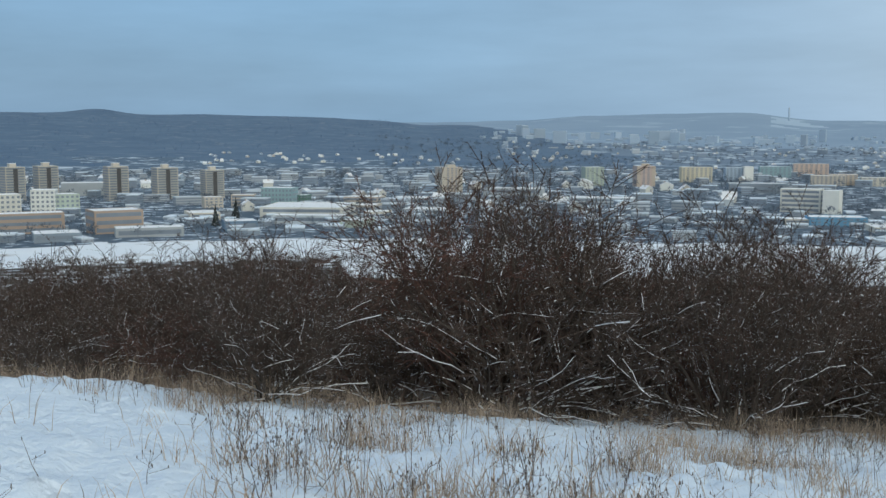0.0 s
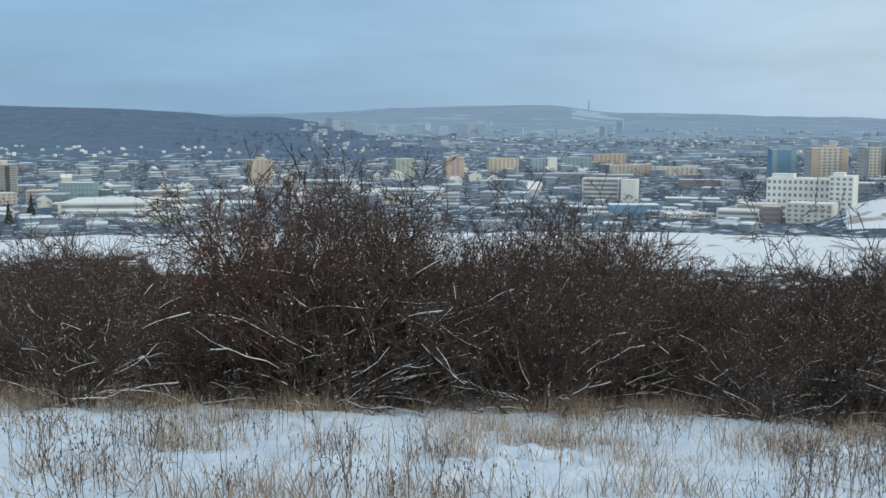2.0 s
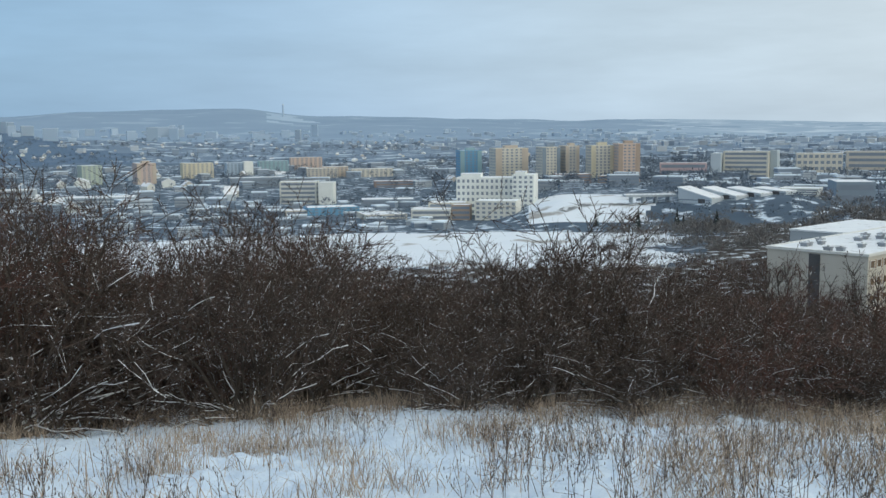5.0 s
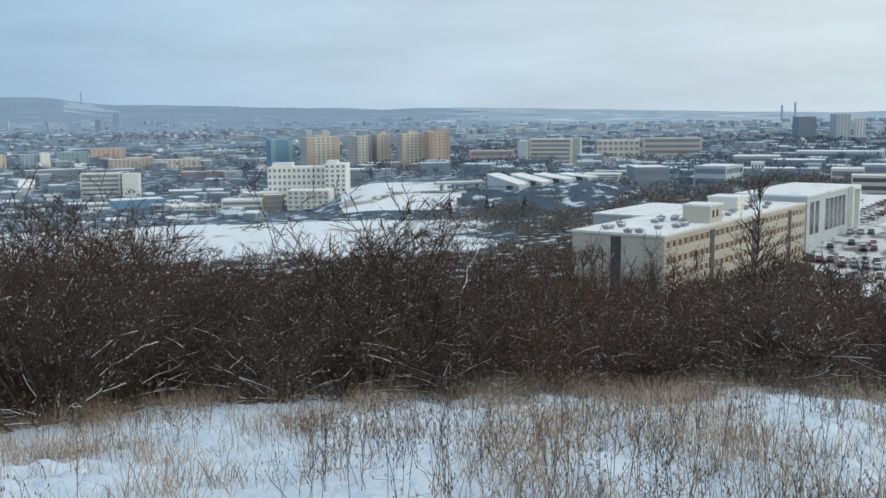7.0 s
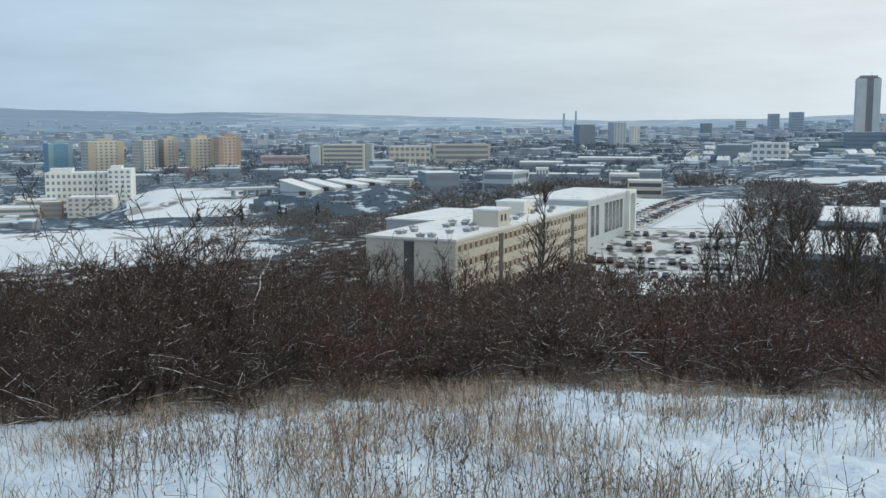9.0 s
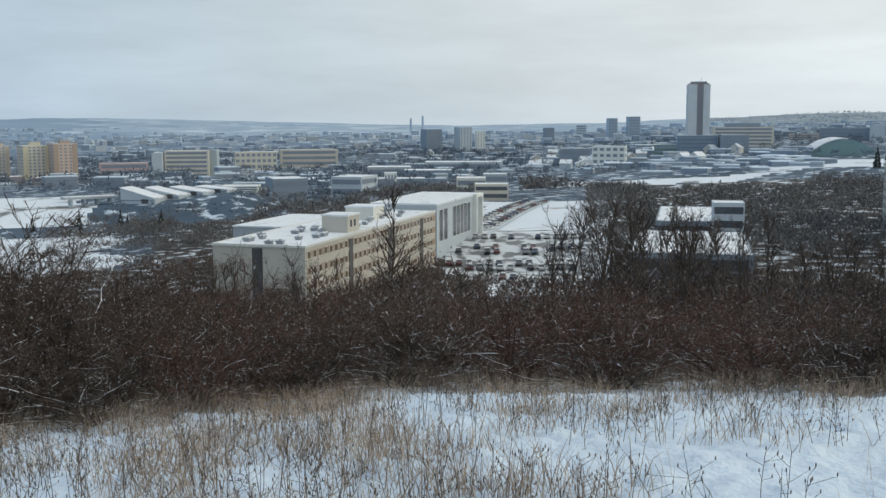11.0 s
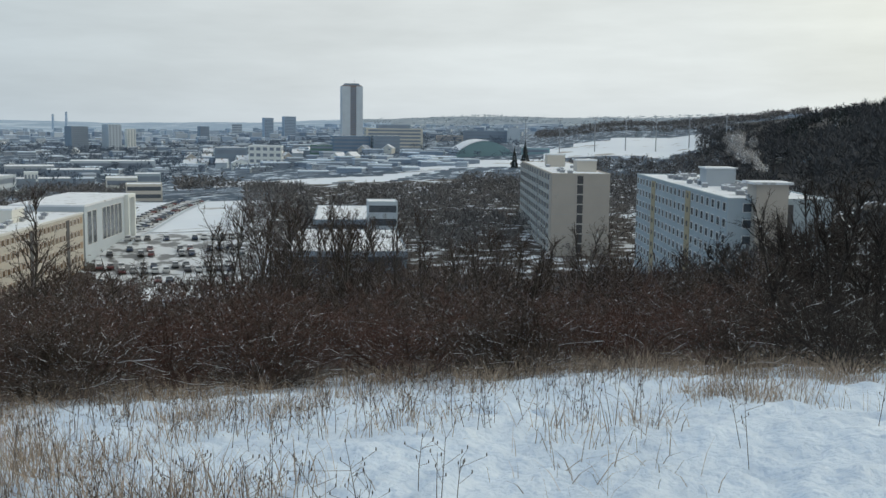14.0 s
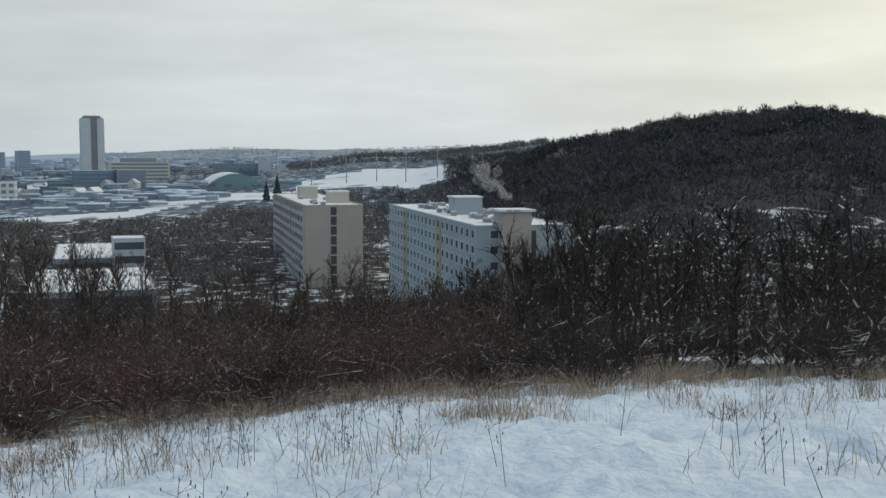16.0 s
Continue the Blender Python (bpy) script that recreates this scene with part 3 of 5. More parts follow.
# ---------------------------------------------------------------- the large near buildings


def roof_vents(owner, w, d, h, count, seed, paint=STEEL):
    rnd = random.Random(seed)
    me = Geo().box(-0.7, 0.7, -0.5, 0.5, 0, 0.55).box(-0.85, 0.85, -0.65, 0.65, 0.56, 0.8).cylinder(0.0, 0.0, 0.8, 1.05, 0.25, 8).data("roof_vent", paint)
    cap = Geo().box(-0.6, 0.6, -0.45, 0.45, 0.8, 1.0).data("vent_snow", SNOW_ROOF)
    for k in range(count):
        v = part("roof_vent", me, None, owner)
        v.matrix_basis = pose(rnd.uniform(-w * 0.32, w * 0.32), d * (k + 0.5) / count + rnd.uniform(-1, 1), h + 0.3, 0, 0, rnd.choice((0, 90)))
        if rnd.random() < 0.6:
            part("vent_snow", cap, None, v)


def cream_slab():
    """The long flat-roofed slab on the slope below, with its glazed end building."""
    long_way = radians(16)
    cx, cy = 156.4, 133.9
    w, d, top = 20.5, 86.6, -24.7
    ox, oy = cx - math.sin(long_way) * w / 2, cy + math.cos(long_way) * w / 2
    base = -41.0
    b = thing("slab_building", pose(ox, oy, base, 0, 0, 16 - 90), "long cream panel slab with a snowy flat roof", "building")
    h = top - base
    wall = PAINT["slab"]
    part("wall", Geo().box(-w / 2, w / 2, 0, d, 0, h), wall, b)
    part("fascia", Geo().box(-w / 2 - 0.25, w / 2 + 0.25, -0.25, 0.4, h + 0.003, h + 0.5).box(-w / 2 - 0.25, w / 2 + 0.25, d - 0.4, d, h + 0.003, h + 0.5).box(-w / 2 - 0.25, -w / 2 + 0.4, 0.4, d - 0.4, h + 0.003, h + 0.5).box(w / 2 - 0.4, w / 2 + 0.25, 0.4, d - 0.4, h + 0.003, h + 0.5), FRAME_WHITE, b)
    s = Geo()
    for j in range(31):
        for i in range(9):
            x, y = -w / 2 + 0.41 + (w - 0.82) * i / 8, 0.41 + (d - 0.82) * j / 30
            s.v.append((x, y, h + 0.36 + 0.1 * noise.noise(Vector((x * 0.4, y * 0.4, 3)))))
    s.f = [(j * 9 + i, j * 9 + i + 1, (j + 1) * 9 + i + 1, (j + 1) * 9 + i) for j in range(30) for i in range(8)]
    part("roof_snow", s, SNOW_ROOF, b)
    part("stair_strip", Geo().box(-1.4, 0.9, -0.12, 0.1, 0.5, h - 0.3), DARK_AND_SHADE, b, "dark glazed stair strip")
    floors = 5
    step = h / floors
    me = window_mesh(1.9, 1.55, GLASS_BRONZE, True)
    bays = 30
    for k in range(floors):
        z = k * step + 0.95
        part("sill_band", Geo().box(w / 2 + 0.003, w / 2 + 0.16, 0.3, d - 0.3, z - 0.95 + 0.1, z - 0.12), PAINT["beige"] if k % 2 else PAINT["slab"], b)
        part("ribbon_panel", Geo().box(w / 2 + 0.003, w / 2 + 0.05, 0.6, d - 0.6, z - 0.05, z + 1.6), PAINT["ribbon"], b)
        for j in range(bays):
            if j % 9 == 8:
                continue
            ob = part("window", me, None, b)
            ob.matrix_basis = pose(w / 2 + 0.06, 1.6 + j * (d - 3) / bays, z, 0, 0, 90)
    for j in range(3):
        y = 1.6 + (9 * j + 8) * (d - 3) / bays
        # no opening here: a dark panel carries the loggia's shade in its colour
        part("loggia_shade_panel", Geo().box(w / 2 + 0.003, w / 2 + 0.2, y - 1.1, y + 1.1, 1.0, h - 0.6), DARK_AND_SHADE, b)
    roof_vents(b, w, 84, h, 40, 5)
    part("lift_house", Geo().box(2.6, 8.8, 26, 33, h + 0.3, h + 4.0), wall, b)
    part("lift_house_snow", Geo().box(2.4, 9.0, 25.8, 33.2, h + 4.003, h + 4.4), SNOW_ROOF, b)
    for y in (28.0, 30.2):
        part("window", window_mesh(1.0, 1.5, GLASS, False), None, b).matrix_basis = pose(8.8, y, h + 1.6, 0, 0, 90)
    part("lift_house", Geo().box(-4, 3.5, 56, 64, h + 0.3, h + 3.4), PAINT["offwhite"], b)
    part("lift_house_snow", Geo().box(-4.2, 3.7, 55.8, 64.2, h + 3.403, h + 3.8), SNOW_ROOF, b)
    part("side_wing", Geo().box(-w / 2 - 18, -w / 2 - 0.02, 42, 76, 0, h - 0.8), PAINT["grey"], b)
    part("side_wing_snow", Geo().box(-w / 2 - 18.2, -w / 2 - 0.03, 41.8, 76.2, h - 0.79, h - 0.4), SNOW_ROOF, b)
    # the taller glazed building that carries on behind it
    g = thing("glazed_building", pose(ox + math.cos(long_way) * 88, oy + math.sin(long_way) * 88, base, 0, 0, 16 - 90), "white office building with tall glass panels", "building")
    d2, h2 = 48.0, -23.0 - base
    part("wall", Geo().box(-w / 2 + 1, w / 2, 0, d2, 0, h2), PAINT["hazegrey"], g)
    part("roof_snow", Geo().box(-w / 2 + 0.8, w / 2 + 0.2, -0.2, d2 + 0.2, h2 + 0.003, h2 + 0.5), SNOW_ROOF, g)
    pane = window_mesh(3.5, h2 * 0.5, GLASS, True)
    for j, y in enumerate((4, 8.5, 17.5, 21.4, 25.3, 29.2, 33.1, 42)):
        part("glass_panel", pane, None, g).matrix_basis = pose(w / 2 + 0.02, y, 7.6, 0, 0, 90)
    for x in (-6, -1.5):
        part("window", window_mesh(3.0, 2.2, GLASS, True), None, g).matrix_basis = pose(x, 0.02, h2 - 3.6)
    part("entrance_frame", Geo().box(w / 2 + 0.003, w / 2 + 1.4, d2 - 3, d2 - 2, 0, h2 + 0.6).box(w / 2 + 0.003, w / 2 + 1.4, d2 - 10, d2 - 9, 0, h2 + 0.6).box(w / 2 + 0.003, w / 2 + 1.4, d2 - 9, d2 - 3, h2 - 0.4, h2 + 0.6), PAINT["white"], g)


def panel_block(cx, cy, way, w, d, top, base, floors, paint, label, style):
    """A panel block whose end wall starts at a corner and runs w to the right; the block runs d along its way."""
    a = radians(way)
    b = thing("panel_block", pose(cx + math.sin(a) * w / 2, cy - math.cos(a) * w / 2, base, 0, 0, way - 90), label, "apartment block", "panel blocks below the hill")
    h = top - base
    part("wall", Geo().box(-w / 2, w / 2, 0, d, 0, h), PAINT[paint], b)
    part("parapet", Geo().box(-w / 2 - 0.1, w / 2 + 0.1, -0.1, 0.35, h + 0.003, h + 0.5).box(-w / 2 - 0.1, w / 2 + 0.1, d - 0.35, d, h + 0.003, h + 0.5).box(-w / 2 - 0.1, -w / 2 + 0.35, 0.35, d - 0.35, h + 0.003, h + 0.5).box(w / 2 - 0.35, w / 2 + 0.1, 0.35, d - 0.35, h + 0.003, h + 0.5), PAINT[paint], b)
    s = Geo()
    for j in range(31):
        for i in range(8):
            x, y = -w / 2 + 0.36 + (w - 0.72) * i / 7, 0.36 + (d - 0.72) * j / 30
            s.v.append((x, y, h + 0.3 + 0.1 * noise.noise(Vector((x * 0.4, y * 0.4, way)))))
    s.f = [(j * 8 + i, j * 8 + i + 1, (j + 1) * 8 + i + 1, (j + 1) * 8 + i) for j in range(30) for i in range(7)]
    part("roof_snow", s, SNOW_ROOF, b)
    step = (h - 1.2) / floors
    joint = Geo()
    for k in range(1, floors):
        joint.box(-w / 2 + 0.02, w / 2 - 0.02, -0.02, 0.01, 1.2 + k * step - 0.03, 1.2 + k * step + 0.03)
    part("joint_grid", joint, PAINT["grey"], b)
    if style == "loggia":
        part("stair_strip", Geo().box(-1.0, 0.7, -0.1, 0.1, 1.0, h - 0.2), DARK_AND_SHADE, b, "dark stair window strip")
        for k in range(floors):
            part("landing", Geo().box(-1.0, 0.7, -0.2, -0.101, 1.2 + k * step, 1.2 + k * step + 0.35), PAINT["panel"], b)
            z = 1.2 + k * step
            # a thin sheet coloured like the shade behind the balcony rails
            part("loggia_shade_panel", Geo().box(-w / 2 - 0.05, -w / 2 - 0.003, 1.0, d - 1.0, z + step * 0.34, z + step * 0.94), LOGGIA_SHADE, b)
            part("balcony_rail", Geo().box(-w / 2 - 0.55, -w / 2 - 0.06, 0.8, d * 0.33, z - 0.12, z + step * 0.36).box(-w / 2 - 0.55, -w / 2 - 0.06, d * 0.36, d * 0.66, z - 0.12, z + step * 0.36).box(-w / 2 - 0.55, -w / 2 - 0.06, d * 0.69, d - 0.8, z - 0.12, z + step * 0.36), PAINT["balcony"], b)
        for j in range(13):
            part("party_wall", Geo().box(-w / 2 - 0.62, -w / 2 - 0.002, 0.7 + j * (d - 1.4) / 12 - 0.12, 0.7 + j * (d - 1.4) / 12 + 0.12, 1.0, h - 0.1), PAINT["panel"], b)
    else:
        me = window_mesh(2.1, 1.6, GLASS, True)
        bays = 22
        for k in range(floors):
            z = 1.2 + k * step
            for j in range(bays):
                if j in (5, 14):
                    continue
                part("window", me, None, b).matrix_basis = pose(-w / 2 - 0.02, d - (j + 0.5) * d / bays, z + 0.85, 0, 0, -90)
            for x in (-w * 0.3, -w * 0.12):
                part("window", me, None, b).matrix_basis = pose(x, -0.02, z + 0.85)
        for j in (5, 14):
            y = d - (j + 0.5) * d / bays
            part("coloured_strip", Geo().box(-w / 2 - 0.14, -w / 2 - 0.003, y - 2.1, y + 2.1, 0.6, h - 0.2), PAINT["ochre"], b, "ochre strip of stair panels")
            for k in range(floors):
                part("stair_window", window_mesh(1.3, 1.0, GLASS, False), None, b).matrix_basis = pose(-w / 2 - 0.12, y, 2.4 + k * step, 0, 0, -90)
    return b, h


def near_blocks():
    b, h = panel_block(299.9, 43.1, 14.9, 17.0, 98.0, -14.4, -41.5, 9, "warm", "tall beige panel block with rows of loggias", "loggia")
    roof_vents(b, 15, 90, h, 14, 8)
    for x0, x1, y0, y1, z in ((-4, 2, 52, 60, 4.2), (1, 7, 16, 24, 3.6)):
        part("lift_house", Geo().box(x0, x1, y0, y1, h + 0.3, h + z), PAINT["beige"], b)
        part("lift_house_snow", Geo().box(x0 - 0.2, x1 + 0.2, y0 - 0.2, y1 + 0.2, h + z + 0.003, h + z + 0.4), SNOW_ROOF, b)
    b, h = panel_block(183.0, -4.0, 13.6, 17.8, 88.0, -12.5, -36.0, 8, "paleblue", "pale blue panel block with ochre strips", "windows")
    roof_vents(b, 15, 80, h, 52, 12)
    part("lift_house", Geo().box(-3.5, 2.5, 38, 44, h + 0.3, h + 3.9), PAINT["grey"], b)
    part("lift_house_snow", Geo().box(-3.8, 2.8, 37.7, 44.3, h + 3.903, h + 4.2), SNOW_ROOF, b)
    part("stair_tower", Geo().box(-4.9, 0.5, -2.6, 3.0, 0, h + 3.0), PAINT["warm"], b, "beige stair tower")
    part("stair_tower_cap", Geo().box(-5.6, 1.2, -3.0, 4.0, h + 3.003, h + 3.4), SNOW_ROOF, b)
    part("stair_strip", Geo().box(0.503, 2.1, -0.5, -0.02, 1, h - 0.5), DARK_AND_SHADE, b)


def office_tower():
    x, y = polar(-70.84, 1300)
    base = ground(x, y) - 1
    b = thing("office_tower", pose(x, y, base, 0, 0, -70.84 + 6), "slender white office tower with dark glass", "tower")
    h = 45.6 - base
    part("glass_core", Geo().box(-11.4, 11.4, 0.4, 21, 0, h), PAINT["brown"], b)
    part("side_pier", Geo().box(-13.0, -2.4, -0.6, 22, 0, h - 1.2), PAINT["pier"], b)
    part("side_pier", Geo().box(5.0, 13.0, -0.6, 22, 0, h - 1.2), PAINT["pier"], b)
    part("crown", Geo().box(-9, 9, 1.0, 19, h + 0.003, h + 2.2), PAINT["slate"], b)
    for k in range(24):
        z = 4 + k * (h - 6) / 24
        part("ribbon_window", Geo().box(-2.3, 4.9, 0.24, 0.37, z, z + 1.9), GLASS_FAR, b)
    part("aerial", Geo().cylinder(3, 8, h + 2.2, h + 7, 0.15, 6), STEEL, b)


def dome_hall():
    """The barrel-roofed sports hall with its snow-dusted crown."""
    x, y = polar(-78.15, 800)
    base = ground(x, y) - 1
    b = thing("sports_hall", pose(x, y, base, 0, 0, -78.15 + 9), "barrel-roofed sports hall, teal front, dusted with snow", "sports hall")
    w, rise, h0 = 44.5, 9.4, -22.4 - base
    arc = [(w / 2 * (1 - k / 9), h0 + rise * (1 - (1 - k / 9) ** 2)) for k in range(19)]
    part("end_wall", Geo().prism([(-w / 2, 0)] + [(w / 2, 0)] + arc, 0, 3), PAINT["teal_dark"], b)
    hull = Geo().prism([(-w / 2, 0)] + [(w / 2, 0)] + [(px, pz + 0.02) for px, pz in arc], 3.02, 50)
    part("barrel_roof", hull, PAINT["slate"], b)
    crown = arc[8:18]
    part("roof_snow", Geo().prism([(px, pz + 0.1) for px, pz in crown] + [(px, pz + 0.8) for px, pz in crown[::-1]], -0.5, 50), SNOW_ROOF, b)
    block("annex", "low teal annex of the sports hall", -80.9, 815, 22, 14, -18.5, 0, "teal", 1, 4, "row", "")


def market_halls():
    for k in range(4):
        az, r = -40.65 - 1.27 * k, 556 + 8 * k
        x, y = polar(az, r)
        base = ground(x, y) - 1
        b = thing("wedge_hall", pose(x, y, base, 0, 0, az - 30), "grey wedge-shaped hall with a snowy sloping roof", "hall", "row of wedge halls")
        w, hl = 19.6, r * math.tan(radians(-3.42)) - base
        hr = max(2.6, hl - 5.2)
        part("wall", Geo().prism([(-w / 2, 0), (w / 2, 0), (w / 2, hr), (-w / 2, hl)], 0, 13), PAINT["hazegrey"], b)
        part("roof_snow", Geo().prism([(-w / 2 - 0.4, hl + 0.02), (w / 2, hr + 0.02), (w / 2, hr + 0.5), (-w / 2 - 0.4, hl + 0.5)], -0.4, 12.6), SNOW_ROOF, b)
        part("gate", Geo().box(2, 6, -0.1, 0.1, 1.0, 3.2), DARK_AND_SHADE, b)
        part("ribbon_window", Geo().box(-w / 2 + 1, w / 2 - 1, -0.08, 0.1, hr - 1.3, hr - 0.7), GLASS_FAR, b)


def floodlight_masts():
    for az, top in ((-80.33, 6.0), (-82.2, 5.4), (-84.1, 5.9), (-85.75, 6.1), (-87.36, 7.2), (-89.1, 8.4), (-91.0, 8.8)):
        x, y = polar(az, 800)
        base = ground(x, y) - 0.5
        h = top - base
        m = thing("floodlight_mast", pose(x, y, base, 0, 0, az), "tall steel floodlight mast of a stadium", "mast", "stadium floodlights")
        part("pole", Geo().tube([Vector((0, 0, 0)), Vector((0, 0, h))], [0.42, 0.25], 8, True), STEEL, m)
        part("lamp_frame", Geo().box(-1.6, 1.6, -0.2, 0.2, h - 2.2, h - 1.9).box(-1.6, 1.6, -0.2, 0.2, h - 0.4, h - 0.1).box(-1.6, -1.3, -0.2, 0.2, h - 1.9, h - 0.4).box(1.3, 1.6, -0.2, 0.2, h - 1.9, h - 0.4), STEEL, m)
        for i in range(3):
            part("lamp", Geo().box(-1.0 + 0.8 * i, -0.6 + 0.8 * i, -0.5, -0.21, h - 1.6, h - 0.7), FRAME_WHITE, m)
    for az, r, top, rad, kind, label in ((-18.33, 4300, 96.0, 2.6, "transmitter_mast", "thin transmitter mast on a distant ridge"), (-55.33, 3000, 12.0, 2.6, "factory_chimney", "hazy factory chimney on the plain"), (-55.98, 3000, 19.0, 2.6, "factory_chimney", "hazy factory chimney on the plain")):
        x, y = polar(az, r)
        base = ground(x, y) - 5
        m = thing(kind, pose(x, y, base), label, "mast" if "mast" in kind else "chimney")
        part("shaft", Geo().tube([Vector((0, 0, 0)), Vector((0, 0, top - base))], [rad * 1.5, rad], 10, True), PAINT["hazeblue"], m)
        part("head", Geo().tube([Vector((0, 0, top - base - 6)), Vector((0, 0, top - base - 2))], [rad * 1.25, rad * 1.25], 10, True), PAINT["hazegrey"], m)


def road_bridge():
    """A low concrete overpass on round piers, with railings and a snowy deck."""
    a, b = Vector(polar(-36.9, 566)), Vector(polar(-39.6, 572))
    span = (b - a).length
    x, y = (a + b) / 2
    low = min(ground(*a), ground(*b), ground(x, y)) - 0.6
    t = thing("road_bridge", pose(x, y, low, 0, 0, math.degrees(math.atan2((b - a).y, (b - a).x))), "grey concrete road bridge with a snowy deck", "bridge")
    h = -37.4 - low
    part("deck", Geo().box(-span / 2, span / 2, -5, 5, h - 1.1, h), PAINT["grey"], t)
    part("deck_snow", Geo().box(-span / 2, span / 2, -4.2, 4.2, h + 0.004, h + 0.15), SNOW_ROOF, t)
    rail = Geo().box(-span / 2, span / 2, -4.95, -4.8, h + 0.85, h + 1.0)
    for k in range(13):
        px = -span / 2 + 0.3 + k * (span - 0.6) / 12
        rail.box(px - 0.06, px + 0.06, -4.93, -4.82, h + 0.003, h + 0.85)
    part("railing", rail, STEEL, t)
    for k in range(4):
        px = -span * 0.36 + k * span * 0.24
        part("pier", Geo().cylinder(px, -2.6, 0, h - 1.11, 0.65, 10), PAINT["hazegrey"], t)
        part("pier", Geo().cylinder(px, 2.6, 0, h - 1.11, 0.65, 10), PAINT["hazegrey"], t)


def steam_plume():
    """Thin steam drifting from the chimney of the stair tower."""
    rnd = random.Random(17)
    bm = bmesh.new()
    a, b = Vector((*polar(-93.15, 190), 190 * math.tan(radians(-2.25)))), Vector((*polar(-91.45, 196), 196 * math.tan(radians(-0.72))))
    for k in range(46):
        u = (k + 0.5) / 46
        q = a.lerp(b, u) + Vector((rnd.gauss(0, 1), rnd.gauss(0, 1), rnd.gauss(0, 1) - 1.2 * math.sin(math.pi * u))) * (0.15 + 0.75 * u)
        size = (0.35 + 0.85 * u) * rnd.uniform(0.6, 1.15)
        made = bmesh.ops.create_icosphere(bm, subdivisions=2, radius=size, matrix=Matrix.Translation(q))
        for v in made["verts"]:
            v.co += (v.co - q) * 0.5 * noise.noise(v.co * 1.4)
    me = bpy.data.meshes.new("steam_plume")
    bm.to_mesh(me)
    bm.free()
    me.materials.append(STEAM)
    me.polygons.foreach_set("use_smooth", [True] * len(me.polygons))
    tagged(new("steam_plume", me), "thin pale steam drifting from a rooftop chimney", "steam", kind="stuff")


cream_slab()
near_blocks()
road_bridge()
steam_plume()
office_tower()
dome_hall()
market_halls()
floodlight_masts()

# ---------------------------------------------------------------- the valley's buildings
striped_tower("beige tower block with pale balcony bands and snowy roof", 22.37, 900, 18.0, -28.0, "beige")
striped_tower("beige tower block with pale balcony bands and snowy roof", 20.78, 920, 18.8, -28.0, "beige")
striped_tower("beige tower block with pale balcony bands and snowy roof", 17.33, 890, 19.0, -28.1, "beige")
striped_tower("beige tower block with pale balcony bands and snowy roof", 14.83, 880, 20.1, -29.1, "beige")
striped_tower("beige tower block with pale balcony bands and snowy roof", 12.38, 890, 18.5, -31.6, "beige")
block("apartment_building", "pinkish beige panel tower with pale window rows", -0.52, 960, 20.1, 20.0, -32.4, 20, "tan", 12, 5, "grid", "l", group="apartment blocks in the valley", trim="beige")
block("flat_hall", "long grey hall under a white snowy roof", 19.07, 960, 38.7, 25.0, -44.3, 0, "grey", 1, 0, "row", "")
block("office_block", "white and mint apartment house with stepped bays", 22.91, 700, 18.9, 16.0, -38.9, 10, "offwhite", 5, 6, "grid", "r")
block("office_block", "white and mint apartment house with stepped bays", 21.12, 705, 14.5, 16.0, -36.7, -8, "white", 6, 5, "grid", "r")
block("office_block", "white and mint apartment house with stepped bays", 19.91, 710, 15.2, 16.0, -39.9, 12, "lightgreen", 5, 5, "grid", "r")
block("school_building", "brown brick low block with ribbon windows and snowy roof", 22.03, 580, 39.4, 16.0, -42.4, 4, "brick", 3, 12, "row", "r")
block("school_building", "orange-brown brick block with ribbon windows", 17.38, 560, 24.9, 20.0, -40.4, 14, "brick", 3, 9, "row", "l")
block("office_block", "teal glass office block with white window grid", 9.12, 780, 23.8, 18.0, -41.4, -16, "teal", 4, 9, "grid", "r")
block("office_block", "deep green end wing of the office block", 7.78, 790, 8.3, 14.0, -47.6, -16, "deepgreen", 3, 3, "grid", "r")
block("apartment_building", "beige low apartment block under snow", 12.46, 760, 13.4, 12.0, -46.4, 10, "beige", 4, 4, "grid", "r", group="apartment blocks in the valley")
block("apartment_building", "tan low apartment block with balconies", 10.94, 770, 16.5, 12.0, -45.6, -8, "tan", 4, 5, "row", "r", group="apartment blocks in the valley")
block("warehouse", "wide white factory hall with a snowy roof", 7.79, 640, 51.7, 50.0, -46.1, -12, "offwhite", 2, 10, "row", "r", group="sheds in the valley")
block("warehouse", "lower front bay of the factory hall", 7.50, 610, 42.8, 14.0, -48.7, -12, "hazegrey", 1, 8, "row", "r", group="sheds in the valley")
block("warehouse", "pale green metal shed with a snowy roof", 5.08, 570, 13.1, 24.0, -48.5, -18, "lightgreen", 1, 0, "row", "", group="sheds in the valley")
block("warehouse", "dark blue metal shed with a snowy roof", 11.04, 560, 17.3, 18.0, -47.3, 6, "darkblue", 1, 4, "row", "", group="sheds in the valley")
block("warehouse", "beige flat shed under snow", 4.39, 690, 15.1, 22.0, -48.6, -14, "beige", 1, 4, "row", "r", group="sheds in the valley")
block("warehouse", "beige flat shed under snow", 4.53, 790, 26.8, 24.0, -49.2, -14, "tan", 2, 6, "row", "r", group="sheds in the valley")
block("warehouse", "low cream shed under snow", 3.80, 640, 13.4, 20.0, -49.3, -14, "cream", 1, 5, "row", "r", group="sheds in the valley")
block("warehouse", "low cream shed under snow", 12.92, 640, 17.8, 24.0, -48.6, 10, "cream", 2, 5, "row", "r", group="sheds in the valley")
block("warehouse", "snowy flat roofed shed", 20.45, 520, 21.3, 20.0, -47.8, 4, "slate", 1, 6, "row", "", group="sheds in the valley")
